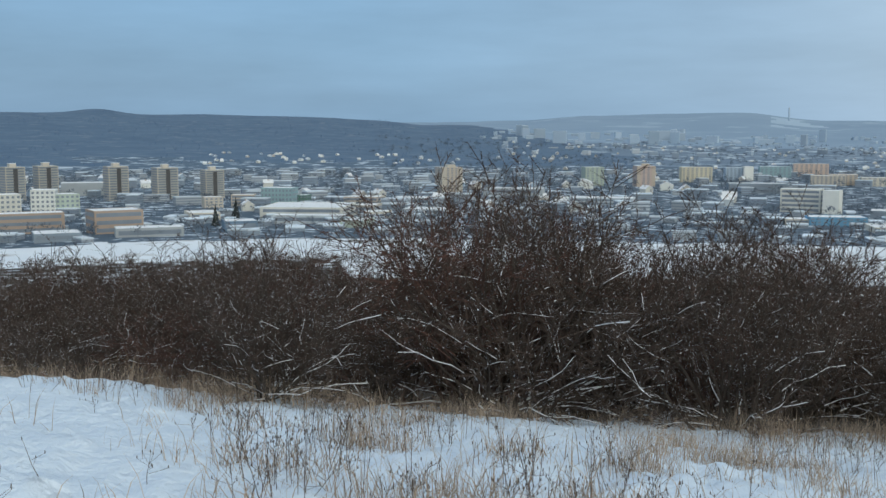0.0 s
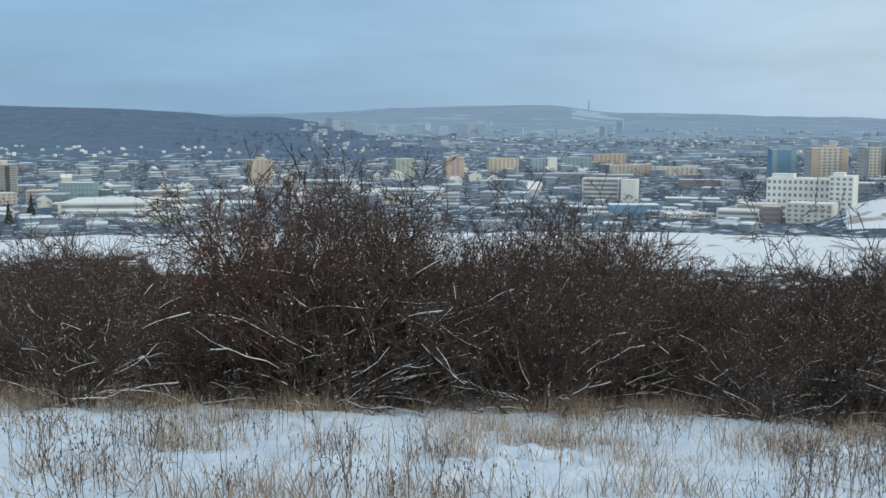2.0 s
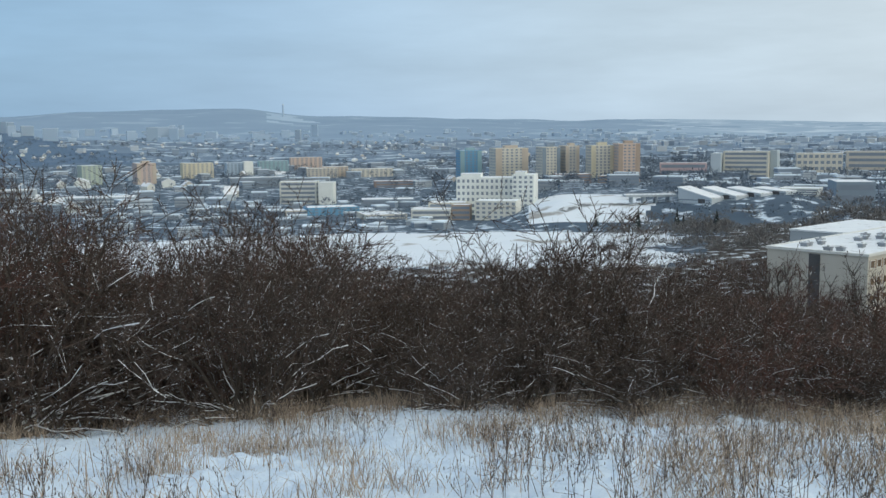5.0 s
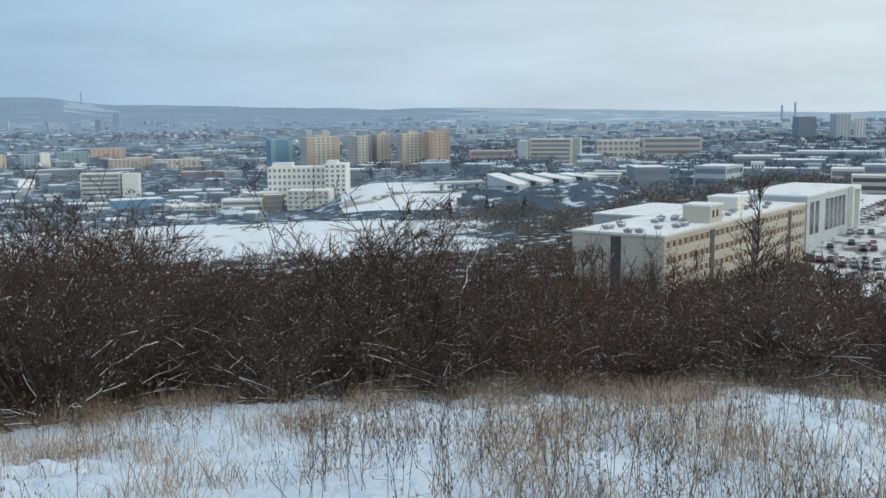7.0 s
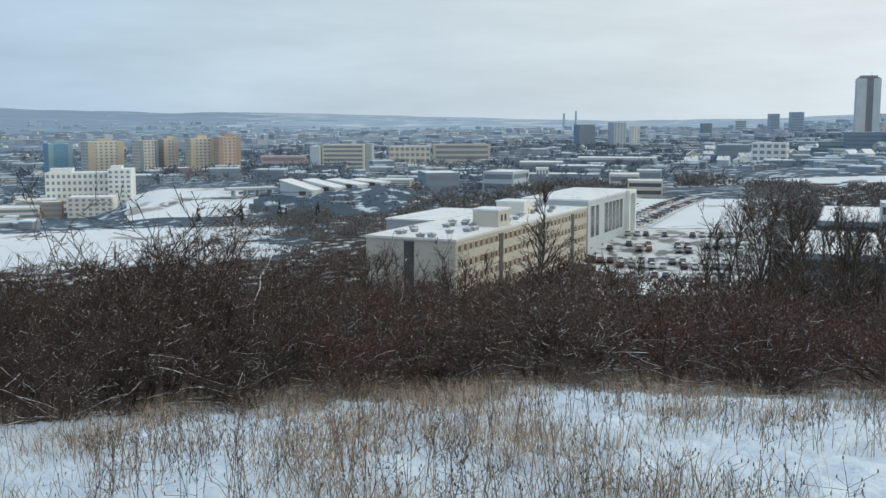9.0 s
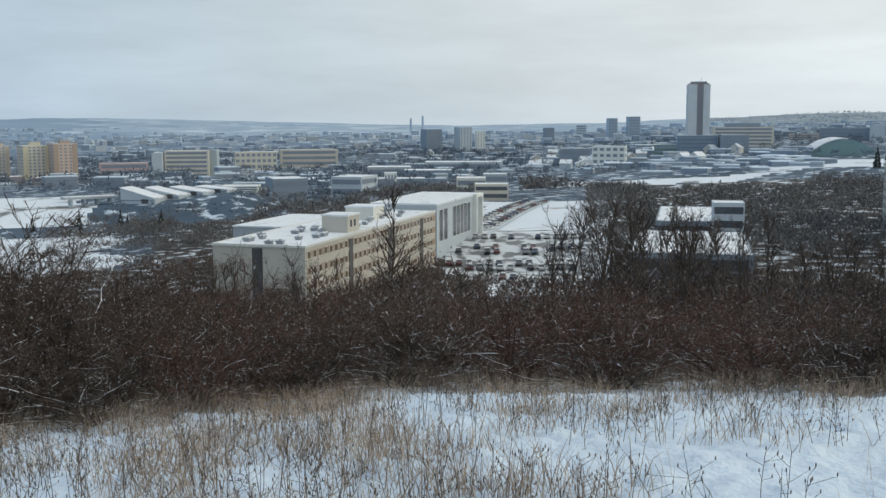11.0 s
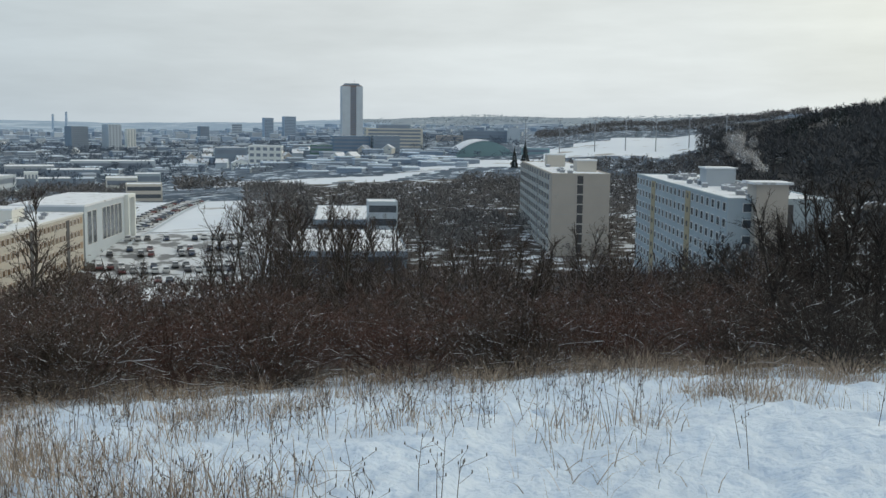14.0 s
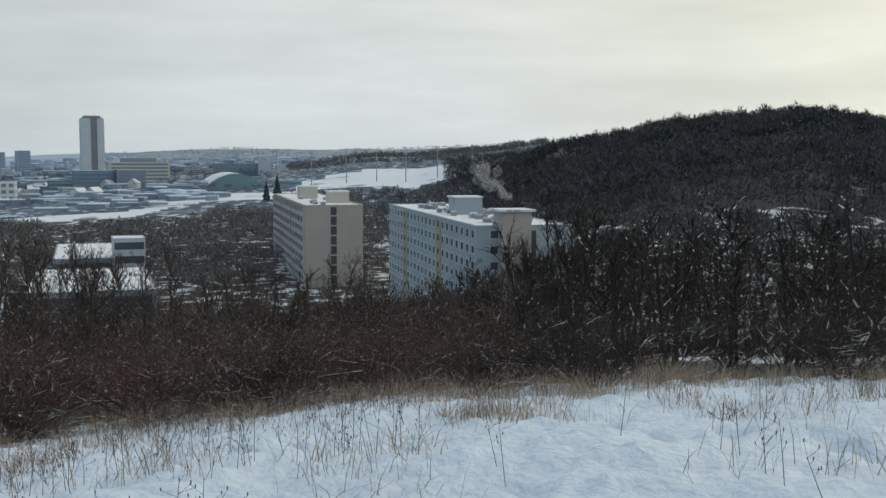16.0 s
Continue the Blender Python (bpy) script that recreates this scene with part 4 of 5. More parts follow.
block("warehouse", "snowy flat roofed shed", 15.82, 530, 32.6, 16.0, -47.2, 4, "grey", 1, 8, "row", "", group="sheds in the valley")
block("warehouse", "snowy flat roofed shed", 1.80, 800, 30.6, 30.0, -50.9, -10, "grey", 1, 6, "row", "", group="sheds in the valley")
block("warehouse", "snowy flat roofed shed", 1.02, 690, 30.3, 26.0, -51.4, -10, "hazegrey", 1, 6, "row", "", group="sheds in the valley")
block("warehouse", "snowy flat roofed shed", -3.86, 860, 49.3, 24.0, -46.6, -6, "grey", 2, 8, "row", "", group="sheds in the valley")
block("warehouse", "snowy flat roofed shed", -8.65, 800, 49.2, 24.0, -50.3, -6, "hazegrey", 2, 8, "row", "", group="sheds in the valley")
block("apartment_building", "green and cream tower block", -8.33, 1080, 19.4, 18.0, -36.0, 15, "green", 11, 4, "grid", "l", group="apartment blocks in the valley")
block("apartment_building", "salmon pink panel tower block", -11.08, 1080, 19.1, 18.0, -34.6, 15, "pink", 11, 4, "grid", "l", group="apartment blocks in the valley", trim="tan")
block("apartment_building", "yellow panel slab block with snowy roof", -13.75, 1160, 33.2, 14.0, -38.0, 12, "yellow", 8, 7, "grid", "", group="apartment blocks in the valley")
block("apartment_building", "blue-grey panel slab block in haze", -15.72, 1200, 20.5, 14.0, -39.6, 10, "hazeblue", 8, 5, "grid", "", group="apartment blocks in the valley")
block("apartment_building", "white end of a slab block", -16.42, 1195, 9.9, 14.0, -38.1, 10, "white", 8, 0, "grid", "", group="apartment blocks in the valley")
block("apartment_building", "pale teal panel slab block", -17.76, 1260, 35.2, 14.0, -39.9, 8, "teal", 7, 7, "grid", "", group="apartment blocks in the valley")
block("apartment_building", "orange panel slab block with snowy roof", -19.53, 1300, 38.8, 14.0, -37.4, 8, "orange", 7, 7, "grid", "", group="apartment blocks in the valley")
block("apartment_building", "long beige slab block with snowy roof", -20.38, 1120, 33.1, 14.0, -44.0, 6, "beige", 5, 8, "grid", "l", group="apartment blocks in the valley")
block("apartment_building", "long beige slab block with snowy roof", -23.11, 1120, 44.3, 14.0, -45.3, 6, "cream", 6, 9, "grid", "l", group="apartment blocks in the valley")
block("apartment_building", "long beige slab block with snowy roof", -21.11, 1130, 27.0, 14.0, -43.0, 6, "tan", 6, 6, "grid", "l", group="apartment blocks in the valley")
block("office_block", "white office slab with ribbon windows", -19.03, 760, 26.8, 14.0, -39.5, -10, "offwhite", 5, 9, "row", "r")
block("office_block", "white stair tower of the office slab", -20.53, 750, 10.5, 14.0, -39.8, -10, "white", 5, 0, "row", "")
block("office_block", "blue glazed low office block under snow", -20.96, 640, 31.9, 20.0, -49.4, 10, "skyblue", 3, 9, "grid", "r")
block("office_block", "beige low block with ribbon windows", -18.92, 640, 13.3, 16.0, -51.1, 6, "beige", 2, 5, "row", "r")
block("low_hall", "brown low hall under snow", -16.91, 980, 51.9, 18.0, -46.4, 8, "slate", 2, 8, "row", "")
block("low_hall", "brown low hall under snow", -24.42, 950, 39.9, 18.0, -49.8, 4, "brown", 2, 7, "row", "")
block("laboratory_building", "large white institute slab with ribbon windows", -29.30, 630, 35.0, 18.0, -31.6, -8, "white", 6, 12, "grid", "l", cap=(12, 10, 2.4, -9, 3))
block("laboratory_building", "white stair tower of the institute", -31.40, 622, 13.0, 20.0, -29.6, -8, "white", 7, 4, "grid", "l", cap=(6, 8, 2.0, -2, 3))
block("laboratory_building", "white front wing of the institute", -29.89, 590, 23.9, 18.0, -43.0, -10, "offwhite", 4, 7, "grid", "l")
block("laboratory_building", "beige middle wing of the institute", -27.20, 615, 22.1, 18.0, -45.6, -6, "cream", 3, 6, "row", "")
block("laboratory_building", "brown link of the institute", -27.97, 600, 10.9, 10.0, -45.8, -6, "brick", 3, 3, "row", "")
block("laboratory_building", "low beige hall of the institute", -23.87, 600, 24.6, 26.0, -51.0, 14, "cream", 2, 5, "row", "r")
block("laboratory_building", "low beige hall of the institute", -26.32, 600, 23.3, 20.0, -48.4, -4, "offwhite", 2, 6, "row", "")
block("low_hall", "dark low hall beyond the institute", -23.92, 720, 37.0, 20.0, -50.6, 0, "slate", 1, 8, "row", "")
block("apartment_building", "bright blue panel tower block", -28.55, 960, 20.4, 18.0, -22.8, 14, "skyblue", 13, 5, "grid", "l", group="apartment blocks in the valley", trim="teal")
block("apartment_building", "orange and cream tower block", -30.80, 930, 31.0, 18.0, -20.3, 20, "cream", 13, 7, "grid", "l", group="apartment blocks in the valley", trim="tan")
block("apartment_building", "grey and cream tower block", -32.96, 900, 16.0, 18.0, -18.9, 20, "cream", 13, 5, "grid", "l", group="apartment blocks in the valley", trim="slate")
block("apartment_building", "grey and cream tower block", -34.10, 905, 12.5, 18.0, -18.1, 20, "panel", 13, 4, "grid", "l", group="apartment blocks in the valley", trim="tan")
block("apartment_building", "yellow and cream panel tower block", -35.75, 890, 20.5, 18.0, -17.5, 16, "cream", 13, 6, "grid", "l", group="apartment blocks in the valley", trim="yellow")
block("apartment_building", "orange-brown panel tower block", -37.16, 880, 18.5, 18.0, -16.0, 16, "orange", 13, 5, "grid", "l", group="apartment blocks in the valley", trim="brick")
block("low_hall", "reddish brown low hall with snowy roof", -34.19, 830, 27.8, 18.0, -39.1, 10, "brown", 3, 7, "row", "r")
block("low_hall", "reddish brown low hall with snowy roof", -36.05, 840, 16.3, 14.0, -40.8, -6, "brick", 2, 5, "row", "")
block("apartment_building", "rose-coloured low block with ribbon windows", -40.01, 960, 41.5, 14.0, -35.1, 0, "rose", 3, 10, "row", "", group="apartment blocks in the valley")
block("office_block", "cream slab with long window rows", -43.23, 800, 32.3, 16.0, -20.7, -8, "cream", 6, 10, "row", "l")
block("office_block", "grey stair end of the cream slab", -41.70, 795, 7.4, 18.0, -22.0, -8, "hazegrey", 6, 0, "row", "")
block("office_block", "pale blue stair tower of offices", -44.64, 805, 5.0, 14.0, -20.1, -8, "paleblue", 6, 0, "row", "")
block("office_block", "long cream office with framed bays", -46.91, 900, 35.6, 16.0, -24.8, 6, "cream", 4, 8, "wide", "l")
block("office_block", "long pale office building", -49.76, 960, 52.4, 16.0, -24.7, 4, "beige", 4, 14, "row", "l")
block("office_block", "small white office with ribbon windows and snowy roof", -45.95, 585, 20.0, 14.0, -34.9, -10, "white", 3, 6, "row", "r")
block("warehouse", "long blue-grey hall under snow", -48.72, 600, 19.9, 30.0, -32.1, 10, "slate", 2, 8, "row", "", group="sheds in the valley")
block("warehouse", "long blue-grey hall under snow", -51.75, 610, 18.9, 30.0, -31.9, -20, "hazegrey", 2, 6, "row", "r", group="sheds in the valley")
block("warehouse", "flat shed under a long snowy roof", -54.13, 760, 32.1, 30.0, -32.7, 0, "grey", 1, 8, "row", "", group="sheds in the valley")
block("warehouse", "flat shed under a long snowy roof", -56.26, 720, 33.3, 26.0, -33.4, 0, "slate", 1, 8, "row", "", group="sheds in the valley")
block("warehouse", "flat shed under a long snowy roof", -58.23, 820, 61.5, 30.0, -31.5, 0, "hazegrey", 1, 10, "row", "", group="sheds in the valley")
block("warehouse", "flat shed under a long snowy roof", -54.40, 640, 40.6, 20.0, -34.8, 4, "slate", 1, 9, "row", "", group="sheds in the valley")
block("warehouse", "white garage with small windows", -54.19, 640, 7.6, 10.0, -31.0, 0, "white", 2, 4, "grid", "", group="sheds in the valley")
block("office_block", "low white workshop with snowy roof", -58.64, 520, 14.7, 18.0, -28.2, 0, "offwhite", 2, 5, "row", "")
block("office_block", "pale blue workshop with snowy roof", -59.96, 560, 13.1, 16.0, -28.2, 0, "paleblue", 2, 5, "row", "")
block("office_block", "low beige workshop with ribbon windows", -59.76, 480, 15.7, 14.0, -28.9, 0, "beige", 2, 6, "row", "")
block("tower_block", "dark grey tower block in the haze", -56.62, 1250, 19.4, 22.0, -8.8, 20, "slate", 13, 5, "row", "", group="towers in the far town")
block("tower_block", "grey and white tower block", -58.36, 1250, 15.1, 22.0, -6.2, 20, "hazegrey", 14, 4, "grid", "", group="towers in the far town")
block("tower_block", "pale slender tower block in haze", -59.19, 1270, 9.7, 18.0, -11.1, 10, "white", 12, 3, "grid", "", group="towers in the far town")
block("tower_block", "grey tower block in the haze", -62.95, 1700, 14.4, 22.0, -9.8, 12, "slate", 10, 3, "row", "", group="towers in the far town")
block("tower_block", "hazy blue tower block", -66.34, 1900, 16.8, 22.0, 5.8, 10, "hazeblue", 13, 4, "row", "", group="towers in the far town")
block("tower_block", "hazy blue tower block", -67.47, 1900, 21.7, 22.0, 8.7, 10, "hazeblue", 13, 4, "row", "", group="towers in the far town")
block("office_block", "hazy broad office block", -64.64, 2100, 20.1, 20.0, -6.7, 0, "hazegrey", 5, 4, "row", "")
block("office_block", "low dark glazed pavilion", -64.32, 900, 26.9, 20.0, -23.0, 0, "slate", 2, 8, "row", "")
block("office_block", "white portal-shaped office building", -66.12, 860, 26.7, 18.0, -20.2, -6, "white", 3, 5, "wide", "r")
block("office_block", "green clad low block", -69.22, 900, 21.0, 18.0, -20.1, 0, "deepgreen", 3, 5, "row", "")
block("office_block", "broad dark glass office block", -70.81, 900, 32.5, 28.0, -12.1, 6, "darkblue", 5, 16, "row", "l")
block("office_block", "brown-grey wing of the glass office block", -72.73, 890, 22.5, 28.0, -11.5, 6, "slate", 5, 12, "row", "l")
block("office_block", "stepped pale top of the office block", -73.15, 960, 52.5, 26.0, -5.5, 6, "cream", 6, 14, "row", "l")
block("office_block", "roof storey of the stepped office block", -73.12, 965, 30.5, 16.0, -2.0, 6, "slate", 7, 8, "row", "")
block("office_block", "hazy office block behind the dome hall", -78.20, 1050, 47.0, 22.0, -7.2, 0, "slate", 4, 10, "row", "l")
block("office_block", "pale end of the hazy office block", -79.68, 1040, 12.5, 22.0, -4.1, 0, "hazegrey", 5, 0, "row", "")
block("office_block", "tan low block in the distance", -76.18, 1150, 30.0, 18.0, -13.7, 0, "tan", 3, 7, "row", "")
block("warehouse", "low flat building with wide snowy roof", -70.31, 340, 19.0, 60.0, -32.1, 0, "slate", 1, 7, "row", "", group="sheds in the valley")
block("warehouse", "low dark building under a broad snowy roof", -70.60, 263, 30.5, 56.0, -33.0, 0, "slate", 1, 14, "row", "", group="sheds in the valley")
block("warehouse", "blue-grey house with a flat snowy roof", -72.53, 335, 9.6, 12.0, -25.7, 3, "hazegrey", 3, 5, "row", "r", group="sheds in the valley")
block("shed", "white-roofed hut among bare shrubs", -74.78, 520, 5.0, 8.0, -33.8, 10, "hazegrey", 1, 0, "row", "")

# ---------------------------------------------------------------- houses, far town


def scatter_houses():
    rnd = random.Random(4)
    kinds = [house(p, w, d, h, rise) for p, w, d, h, rise in (("offwhite", 9, 11, 5.6, 3.4), ("beige", 10, 9, 5.8, 3.8), ("panel", 8, 12, 3.4, 3.2), ("hazegrey", 12, 10, 6.0, 3.0), ("hazeblue", 9, 9, 5.4, 4.0), ("white", 14, 10, 6.4, 3.2))]
    spots = []
    for a0, a1, r0, r1, count in ((24, -20, 700, 1250, 44), (-3, -26, 1450, 2500, 104), (13, -1, 1560, 1850, 44), (-26, -62, 1000, 1900, 50), (-62, -74, 800, 1250, 22), (-92.5, -97.5, 420, 560, 16)):
        for _ in range(count):
            r = math.sqrt(rnd.uniform(r0 * r0, r1 * r1))
            spots.append((rnd.uniform(a1, a0), r))
    for k, (az, r) in enumerate(spots):
        x, y = polar(az, r)
        m = pose(x, y, ground(x, y) - 0.8, 0, 0, az + rnd.choice((0, 35, 90, -30)) + rnd.uniform(-12, 12))
        if k < len(kinds):
            kinds[k].matrix_basis = m
        else:
            copy_thing(kinds[rnd.randrange(len(kinds))], m).matrix_basis = m @ Matrix.Scale(0.38 if az < -86 else 0.5 if r > 1400 else 0.9, 4)


def far_town():
    """Blocks, halls and roofs of the hazy town beyond, too many and too far to count."""
    rnd = random.Random(9)
    walls, dim, misty, roofs, glass = Geo(), Geo(), Geo(), Geo(), Geo()
    for a0, a1, r0, r1, count, tall in ((26, -27, 515, 760, 170, 3), (-40, -60, 600, 900, 60, 3), (25, -40, 700, 1400, 260, 6), (-40, -62, 700, 1350, 130, 5), (-62, -72, 760, 1350, 80, 5), (-68, -78, 700, 880, 46, 2.5), (-2, -40, 1900, 3300, 230, 7), (-4, -21, 2500, 3000, 26, 26), (-36, -72, 1300, 2700, 430, 7), (-70, -84, 1300, 2400, 90, 5)):
        for _ in range(count):
            az, r = rnd.uniform(a1, a0), math.sqrt(rnd.uniform(r0 * r0, r1 * r1))
            x, y = polar(az, r)
            z = ground(x, y) - 2
            w, d, h = rnd.uniform(12, 34) if tall == 26 else rnd.uniform(5, 12) if tall == 3 else rnd.uniform(8, 21), rnd.uniform(6, 14), 2 + tall * rnd.uniform(0.45, 1.25)
            a = radians(az + rnd.uniform(-25, 25))
            # past 2300 m the walls get the tone with more haze painted in
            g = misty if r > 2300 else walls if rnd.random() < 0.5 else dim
            for geo, z0, z1, e in ((g, z, z + h, 0), (roofs, z + h + 0.02, z + h + 0.7, 0.15), *((glass, z + 2 + (h - 2) * (i + 0.3) / 3, z + 2 + (h - 2) * (i + 0.72) / 3, 0.06) for i in range(3 if r < 1500 else 0))):
                b = len(geo.v)
                geo.box(-w / 2 - e, w / 2 + e, -d / 2 - e, d / 2 + e, z0, z1, False)
                for i in range(b, len(geo.v)):
                    px, py, pz = geo.v[i]
                    geo.v[i] = (x + px * math.cos(a) - py * math.sin(a), y + px * math.sin(a) + py * math.cos(a), pz)
    t = thing("far_town", pose(0, 0, 0), "hazy blocks and snowy roofs of the far town", "town", kind="stuff")
    # these wall and roof colours hold the haze themselves
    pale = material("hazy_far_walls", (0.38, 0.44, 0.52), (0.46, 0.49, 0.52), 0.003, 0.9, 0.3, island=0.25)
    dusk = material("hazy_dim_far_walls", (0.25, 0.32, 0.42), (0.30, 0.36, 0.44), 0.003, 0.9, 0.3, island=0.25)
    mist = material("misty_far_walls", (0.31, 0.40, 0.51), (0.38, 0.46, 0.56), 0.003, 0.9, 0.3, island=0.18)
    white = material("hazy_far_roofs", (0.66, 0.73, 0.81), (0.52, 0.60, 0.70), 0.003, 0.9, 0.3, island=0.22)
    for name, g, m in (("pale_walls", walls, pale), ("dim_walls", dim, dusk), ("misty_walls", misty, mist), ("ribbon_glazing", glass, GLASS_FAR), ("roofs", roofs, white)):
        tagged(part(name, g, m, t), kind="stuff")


scatter_houses()
far_town()

# ---------------------------------------------------------------- car park and road


def strip(name, label, points, width, mat, category):
    """A road or path laid on the ground, a hand's width above the snow."""
    g = Geo()
    for i, (x, y) in enumerate(points):
        q = Vector(points[min(i + 1, len(points) - 1)]) - Vector(points[max(i - 1, 0)])
        q = q.normalized()
        for s in (-0.5, 0.5):
            px, py = x - q.y * width * s, y + q.x * width * s
            g.v.append((px, py, surface(px, py) + 0.18))
    g.f = [(2 * i, 2 * i + 2, 2 * i + 3, 2 * i + 1) for i in range(len(points) - 1)]
    return tagged(new(name, g.data(name, mat)), label, category, kind="structure")


def road_points(az0, r0, az1, r1, count=40, bow=0.0):
    a, b = Vector(polar(az0, r0)), Vector(polar(az1, r1))
    side = Vector((-(b - a).y, (b - a).x)).normalized()
    return [tuple(a.lerp(b, k / count) + side * bow * math.sin(math.pi * k / count)) for k in range(count + 1)]


def car(paint_mat):
    """A parked car: body with bonnet and boot, cabin, windows, lamps and wheels, snow on the roof."""
    c = thing("parked_car", pose(0, 0, 0), "parked car with snow on its roof", "car", "cars in the car park")
    part("body", Geo().prism([(-2.15, 0.35), (2.15, 0.35), (2.2, 0.62), (2.05, 0.85), (1.0, 0.96), (-1.45, 0.98), (-2.1, 0.9), (-2.2, 0.6)], -0.86, 0.86), paint_mat, c)
    part("cabin", Geo().prism([(-1.5, 0.985), (0.95, 0.965), (0.35, 1.42), (-1.05, 1.45)], -0.72, 0.72), GLASS, c)
    part("roof", Geo().prism([(-1.1, 1.455), (0.38, 1.425), (0.34, 1.5), (-1.04, 1.52)], -0.74, 0.74), paint_mat, c)
    part("roof_snow", Geo().prism([(-1.05, 1.525), (0.34, 1.505), (0.28, 1.6), (-1.0, 1.62)], -0.7, 0.7), SNOW_ROOF, c)
    wheel = Geo()
    wheel.tube([Vector((0, -0.1, 0)), Vector((0, 0.1, 0))], [0.32, 0.32], 12, True)
    wm = wheel.data("wheel", RUBBER)
    for x in (-1.35, 1.35):
        for y in (-0.8, 0.8):
            part("wheel", wm, None, c).matrix_basis = pose(x, y, 0.32)
    for y in (-0.6, 0.6):
        part("headlight", Geo().box(2.12, 2.2, y - 0.16, y + 0.16, 0.62, 0.76), FRAME_WHITE, c)
    return c


def car_park():
    g = Geo()
    na, nr = 24, 24
    for j in range(nr + 1):
        for i in range(na + 1):
            x, y = polar(-57.2 - 8.4 * i / na, 250 + 85 * j / nr)
            g.v.append((x, y, surface(x, y) + 0.15))
    g.f = [(j * (na + 1) + i, (j + 1) * (na + 1) + i, (j + 1) * (na + 1) + i + 1, j * (na + 1) + i + 1) for j in range(nr) for i in range(na)]
    tagged(new("pavement", g.data("pavement", TARMAC)), "snow-streaked tarmac car park", "car park", kind="structure")
    strip("road", "cleared tarmac road past the parked cars", road_points(-57.9, 312, -62.3, 480), 9.0, TARMAC, "road")
    strip("kerb", "snowy kerb beside the road", road_points(-58.9, 312, -63.1, 480), 1.2, PAINT["hazegrey"], "kerb")
    strip("path", "trodden path across the snow", road_points(-59.5, 340, -66, 344), 1.6, TARMAC, "path")
    paints = [material("car_paint_" + n, c, [v * 0.9 for v in c], 1.0, 0.3) for n, c in (("black", (0.02, 0.02, 0.024)), ("grey", (0.16, 0.17, 0.18)), ("silver", (0.42, 0.44, 0.46)), ("red", (0.13, 0.03, 0.03)), ("blue", (0.03, 0.05, 0.10)), ("white", (0.45, 0.46, 0.47)))]
    kinds = [car(p) for p in paints]
    rnd = random.Random(21)
    spots = []
    for r in (264, 277, 283, 297, 303, 319):
        n = int(8.0 / math.degrees(2.75 / r))
        for k in range(n):
            if rnd.random() < 0.6:
                spots.append((-57.4 - k * math.degrees(2.75 / r), r + rnd.uniform(-0.4, 0.4), rnd.choice((90, -90))))
    for k in range(22):
        u = k / 22
        ax, ay = Vector(polar(-58.7, 330)).lerp(Vector(polar(-62.9, 478)), u)
        if rnd.random() < 0.8:
            spots.append((math.degrees(math.atan2(-ax, ay)), math.hypot(ax, ay), 60))
        ax, ay = Vector(polar(-57.2, 320)).lerp(Vector(polar(-61.8, 478)), u)
        if rnd.random() < 0.7:
            spots.append((math.degrees(math.atan2(-ax, ay)), math.hypot(ax, ay), 60))
    for k, (az, r, turn) in enumerate(spots):
        x, y = polar(az, r)
        m = pose(x, y, surface(x, y) + 0.19, 0, 0, az + turn + rnd.uniform(-4, 4))
        if k < len(kinds):
            kinds[k].matrix_basis = m
        else:
            copy_thing(rnd.choice(kinds), m)
    strip("road", "grey curving road by the snowy bank", road_points(-36.8, 600, -39.5, 760, 40, -25), 9.0, TARMAC, "road")
    strip("road", "grey road curving round the halls", road_points(-33.5, 545, -38.5, 560, 40, 12), 7.0, TARMAC, "road")
    strip("road", "narrow track across the snow field", road_points(-63.5, 655, -76, 690, 40, 6), 3.0, SUBURB, "road")


car_park()

# ---------------------------------------------------------------- woods


def clump(g, x, y, z, h, w, rnd, blades, fine=1.0):
    """A small bare crown far off: a stem and a spray of thin tapering shoots."""
    foot = Vector((x, y, z))
    for k in range(blades):
        a, s, e = rnd.uniform(0, 2 * math.pi), rnd.random() ** 0.4, math.asin(rnd.uniform(-0.25, 1.0))
        out = Vector((math.cos(a) * math.cos(e), math.sin(a) * math.cos(e), math.sin(e)))
        mid = Vector((x, y, z + h * 0.55)) + Vector((out.x * w * 0.42 * s, out.y * w * 0.42 * s, out.z * h * 0.42 * s))
        way = (out + Vector((rnd.gauss(0, 0.5), rnd.gauss(0, 0.5), rnd.gauss(0.35, 0.4)))).normalized() * h * rnd.uniform(0.12, 0.2) * fine ** 0.3
        c = way.cross(Vector((rnd.gauss(0, 1), rnd.gauss(0, 1), rnd.gauss(0, 1)))).normalized() * (0.045 * w * fine)
        b = len(g.v)
        g.v += [mid - way, mid + c, mid + way, mid - c]
        g.f.append((b, b + 1, b + 2, b + 3))
    c = Vector((0.02 * h, 0.012 * h, 0))
    b = len(g.v)
    g.v += [foot - c, foot + c, foot + Vector((0, 0, h * 0.7))]
    g.f.append((b, b + 1, b + 2))


def conifer_shape(g, x, y, z, h, rnd, tiers=7):
    for k in range(tiers):
        u = k / tiers
        r = h * 0.24 * (1 - u) ** 0.9 + 0.15
        zz = z + h * (0.1 + 0.86 * u)
        n = 9
        b = len(g.v)
        g.v.append(Vector((x, y, zz + h * 0.2)))
        for i in range(n):
            a = 2 * math.pi * i / n + rnd.uniform(-0.2, 0.2)
            q = r * (rnd.uniform(0.75, 1.1) if i % 2 else rnd.uniform(0.45, 0.7))
            g.v.append(Vector((x + math.cos(a) * q, y + math.sin(a) * q, zz - h * 0.03 * rnd.random())))
        g.f += [(b, b + 1 + i, b + 1 + (i + 1) % n) for i in range(n)]


